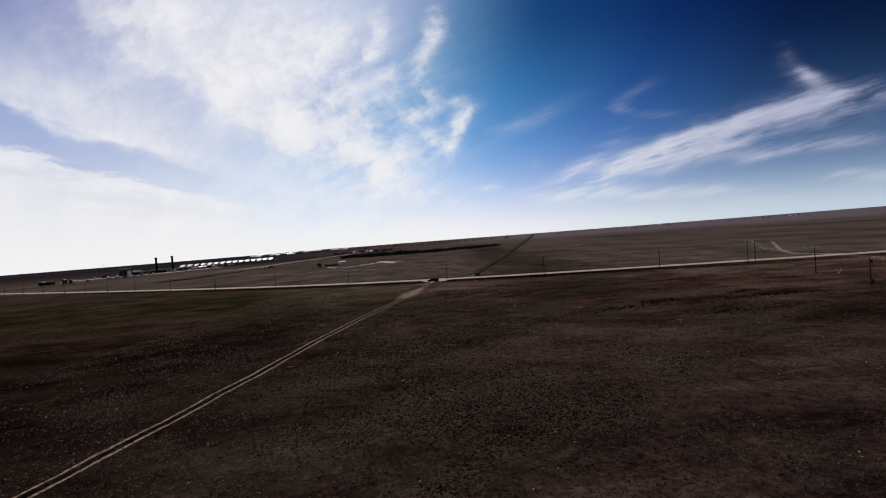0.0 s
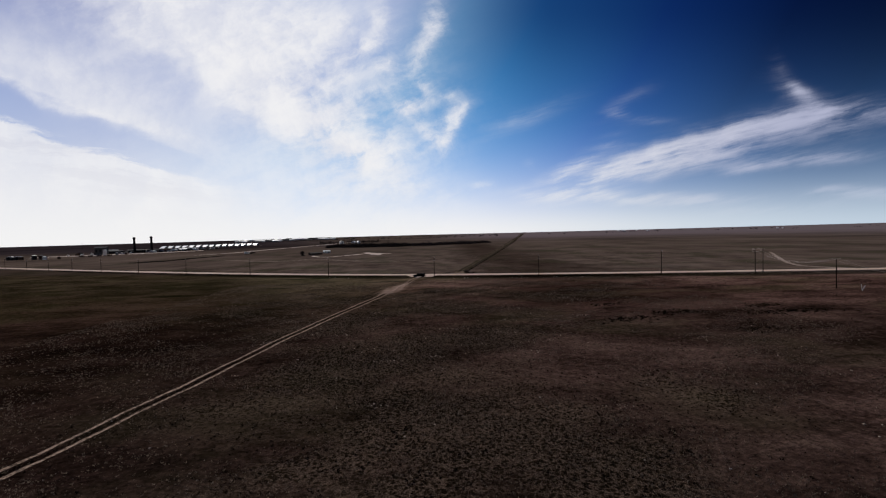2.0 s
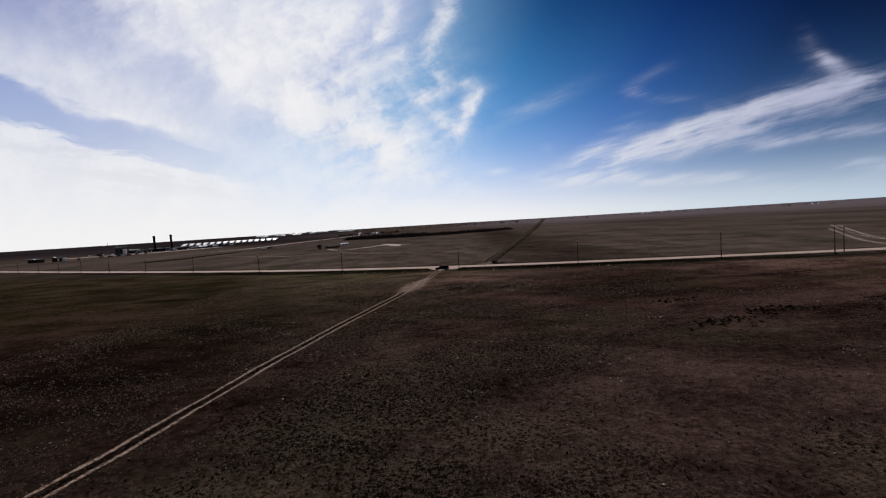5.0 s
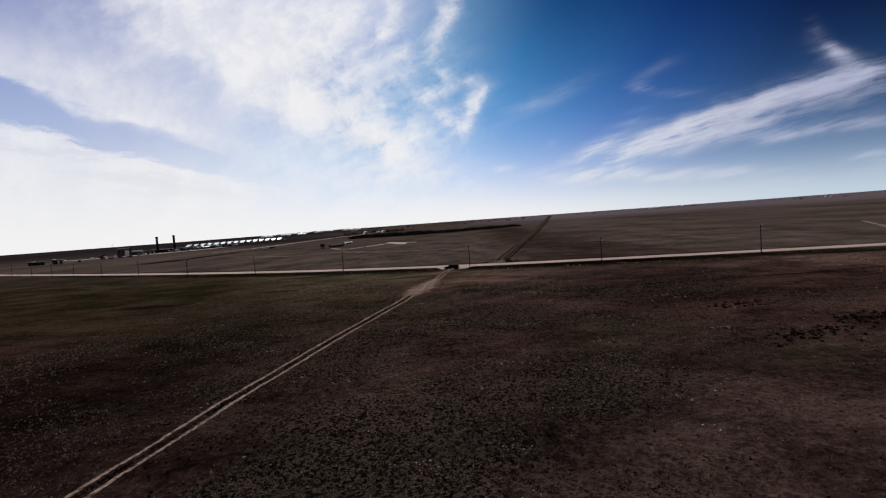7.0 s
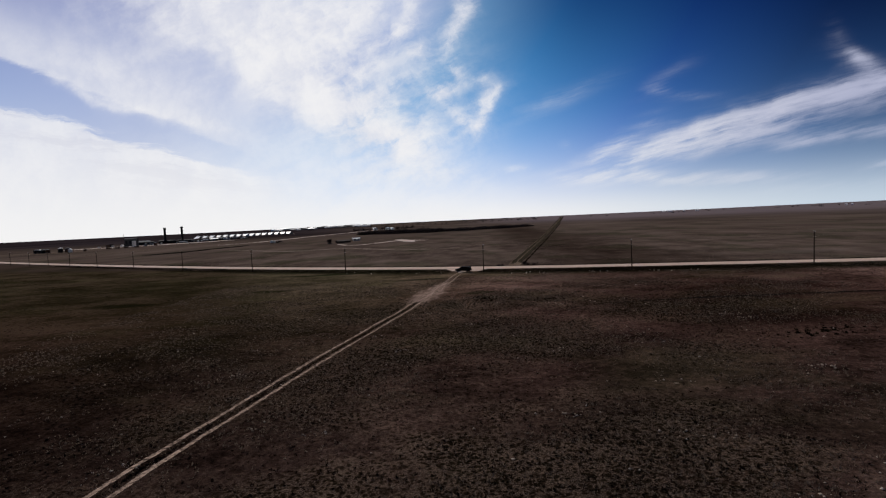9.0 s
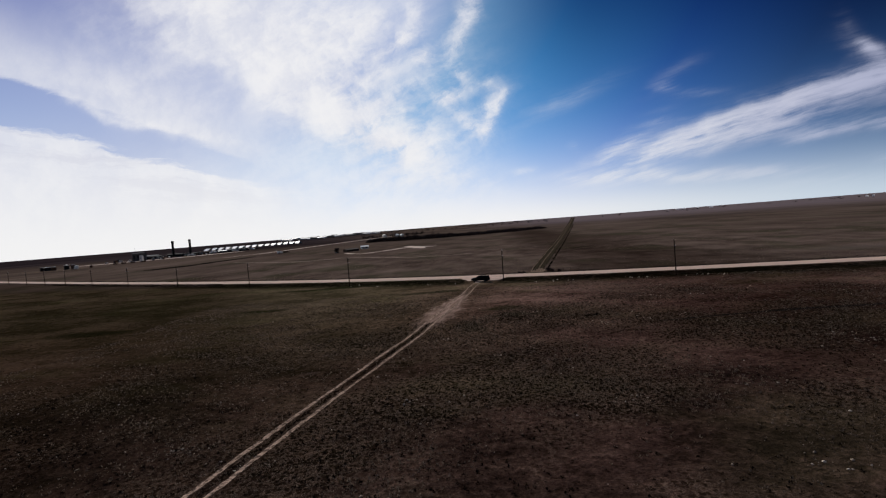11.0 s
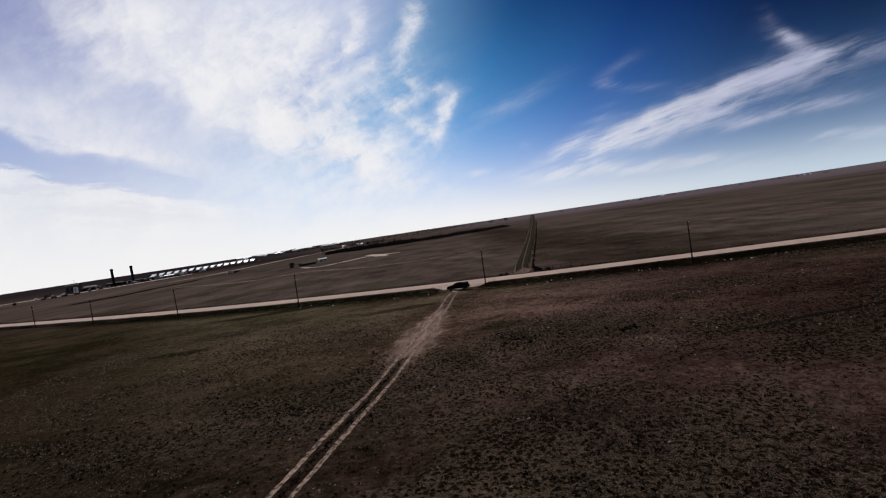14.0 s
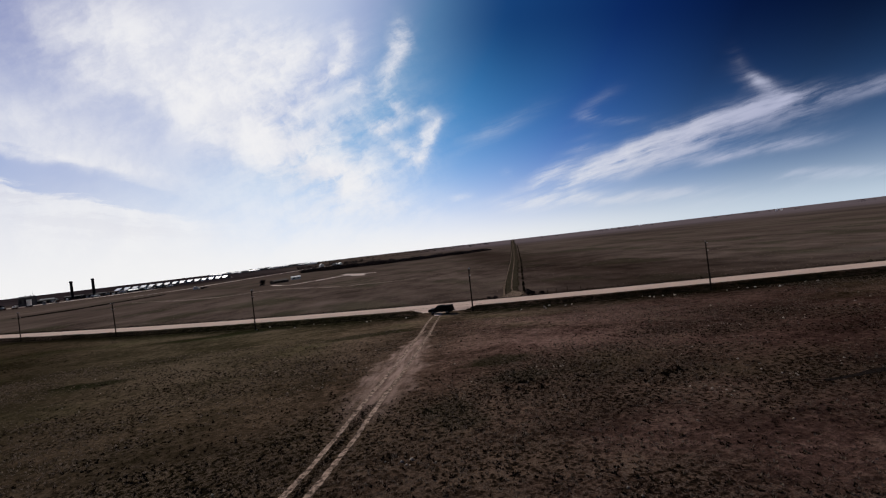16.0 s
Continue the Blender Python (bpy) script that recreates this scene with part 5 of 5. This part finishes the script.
def thicket(name, places, label, category, mat=M_TREE, seed=3, kind="stuff", leaf=0.5, per=120):
    """Bushy crowns of many small twig clumps on short stems. places: rows of x, y, radius, height."""
    rng = np.random.RandomState(seed)
    vs, fs, at = [], [], 0
    for px, py, r, h in places:
        n = per
        d = rng.normal(size=(n, 3))
        d /= np.linalg.norm(d, axis=1)[:, None]
        q = d * (0.35 + 0.65 * rng.rand(n, 1) ** 0.5) * (r, r, h * 0.45) * (0.75 + 0.5 * np.sin(d[:, :1] * 5 + px) ** 2)
        q += (px, py, ground_z(px, py) + h * 0.55)
        e = rng.normal(size=(n, 3, 3)) * leaf * (0.5 + rng.rand(n, 1, 1))
        vs.append((q[:, None] + e).reshape(-1, 3))
        fs.append(np.arange(n * 3).reshape(-1, 3) + at)
        at += n * 3
        base_z = ground_z(px, py)
        for k in range(4):
            a = k * 1.57 + px
            stem = np.array([(px + 0.1, py, base_z - 0.2), (px - 0.1, py + 0.1, base_z - 0.2), (px + r * 0.6 * math.cos(a), py + r * 0.6 * math.sin(a), base_z + h * 0.7)])
            vs.append(stem)
            fs.append(np.array([[at, at + 1, at + 2]]))
            at += 3
    ob = raw_mesh(name, np.concatenate(vs), np.concatenate(fs), mat)
    return tagged(ob, label, category, kind=kind)


rng = random.Random(21)
belt = []
for k in range(1500):
    f = rng.random()
    x = -215 + 327 * f
    bunch = 0.5 + 0.28 * math.sin(x * 0.13 + 2.0 * math.sin(x * 0.041)) + 0.22 * math.sin(x * 0.37 + 1.0)
    if rng.random() > 0.35 + bunch:
        continue
    front = 628 + 0.0028 * (x + 90) ** 2
    tall = rng.uniform(1.8, 4.2) * (1.30 - 0.65 * f) * (0.55 + 0.85 * bunch)
    if rng.random() < (0.10 if f < 0.45 else 0.03):
        tall *= 1.9
    belt.append((x, front + 130 * rng.random() ** 1.3 + 10 * math.sin(x * 0.09), rng.uniform(2.6, 7), tall))
for k in range(60):
    belt.append((rng.uniform(-360, -175), rng.uniform(1150, 1220), rng.uniform(3, 6), rng.uniform(4.5, 9)))
thicket("tree_belt", belt, "dark leafless shelter belt across the plain", "trees", leaf=0.55, per=64)
far_trees = []
for k in range(300):
    az, far = rng.uniform(-22, 8), rng.uniform(1900, 3600)
    far_trees.append((far * math.sin(radians(az)), far * math.cos(radians(az)), rng.uniform(3, 7), rng.uniform(2.5, 5)))
for k in range(60):
    az, far = rng.uniform(10, 48), rng.uniform(2200, 4000)
    far_trees.append((far * math.sin(radians(az)), far * math.cos(radians(az)), rng.uniform(5, 14), rng.uniform(3, 6)))
thicket("far_woods", far_trees, "far dark trees along the skyline", "trees", M_FAR, leaf=1.0, per=40, seed=9)
for n_, (x, y, r, h) in enumerate(((9.0, 15.5, 0.5, 0.5), (7.2, 16.5, 0.4, 0.4), (18.4, 13.8, 0.8, 2.0), (19.8, 14.2, 0.6, 1.0), (22.4, 13.2, 0.5, 0.8), (-174, 357, 2.6, 4.4))):
    bush = thicket("bush", [(x, y, r, h)], "dark leafless bush at the lane's mouth" if y < 100 else "dark bushy tree by the farm sheds", "bush", seed=50 + n_, kind="thing", leaf=0.16 if y < 100 else 0.5, per=260)
hedge = []
for k in range(150):
    y = 22 + 900 * (k / 150) ** 1.6
    if math.sin(k * 0.9) + math.sin(k * 2.3 + 1) < -0.35:
        continue
    hedge.append((float(np.interp(y, [13, 55, 215, 700, 1370], [17.2, 25.6, 58, 153, 281])), y, 0.10 + 0.0006 * y, 0.20 + 0.0007 * y))
thicket("lane_hedge", hedge, "dark line of weeds along the field lane", "weeds", M_SCRUB, seed=70, leaf=0.22, per=26)


# ---- lumps of pale rubble along the ditch ----
def rock(at, size, seed):
    bm = bmesh.new()
    bmesh.ops.create_icosphere(bm, subdivisions=2, radius=size)
    for v in bm.verts:
        v.co *= 0.75 + 0.5 * noise.noise(v.co * (1.6 / size) + Vector((seed * 3.1, 0, 0)))
        v.co.z *= 0.6
    me = bpy.data.meshes.new("rock")
    bm.to_mesh(me)
    bm.free()
    me.materials.append(M_STONE)
    ob = new("rock", me)
    ob.matrix_basis = at
    return tagged(ob, "pale lump of rubble lying by the ditch", "rock", "rubble by the ditch")


rng = random.Random(77)
for n_ in range(26):
    x = rng.uniform(8, 75) if n_ < 18 else rng.uniform(-60, -16)
    y = float(road_y(x)) - rng.gauss(17, 1.5)
    r = rng.uniform(0.14, 0.36)
    rock(pose(x, y, ground_z(x, y) + r * 0.25, 0, 0, rng.uniform(0, 360)), r, n_)


# ---- short posts of a lost fence beside the lane's mouth ----
first_post = None
for n_, (x, tall) in enumerate(((19.5, 1.1), (21.6, 0.9), (23.8, 1.2), (26.5, 1.0), (29.4, 1.15), (33.0, 0.95))):
    y = float(road_y(x)) + 10.2 + 0.3 * math.sin(n_ * 2.3)
    m = pose(x, y, ground_z(x, y), 3 * math.sin(n_ * 1.9), 4 * math.sin(n_ * 3.1), 40 * n_) @ Matrix.Diagonal((1, 1, tall, 1))
    if first_post is None:
        first_post = thing("fence_post", "short dark weathered wooden post by the lane", "fence post", "posts by the lane", m)
        part("shaft", rod(0.085, 0.07, -0.3, 1.1, 8, rings=2), M_WOOD, first_post)
        part("wire_staple", block(-0.02, 0.02, -0.10, -0.07, 0.85, 0.9), M_GREY, first_post)
    else:
        copy_thing(first_post, m)
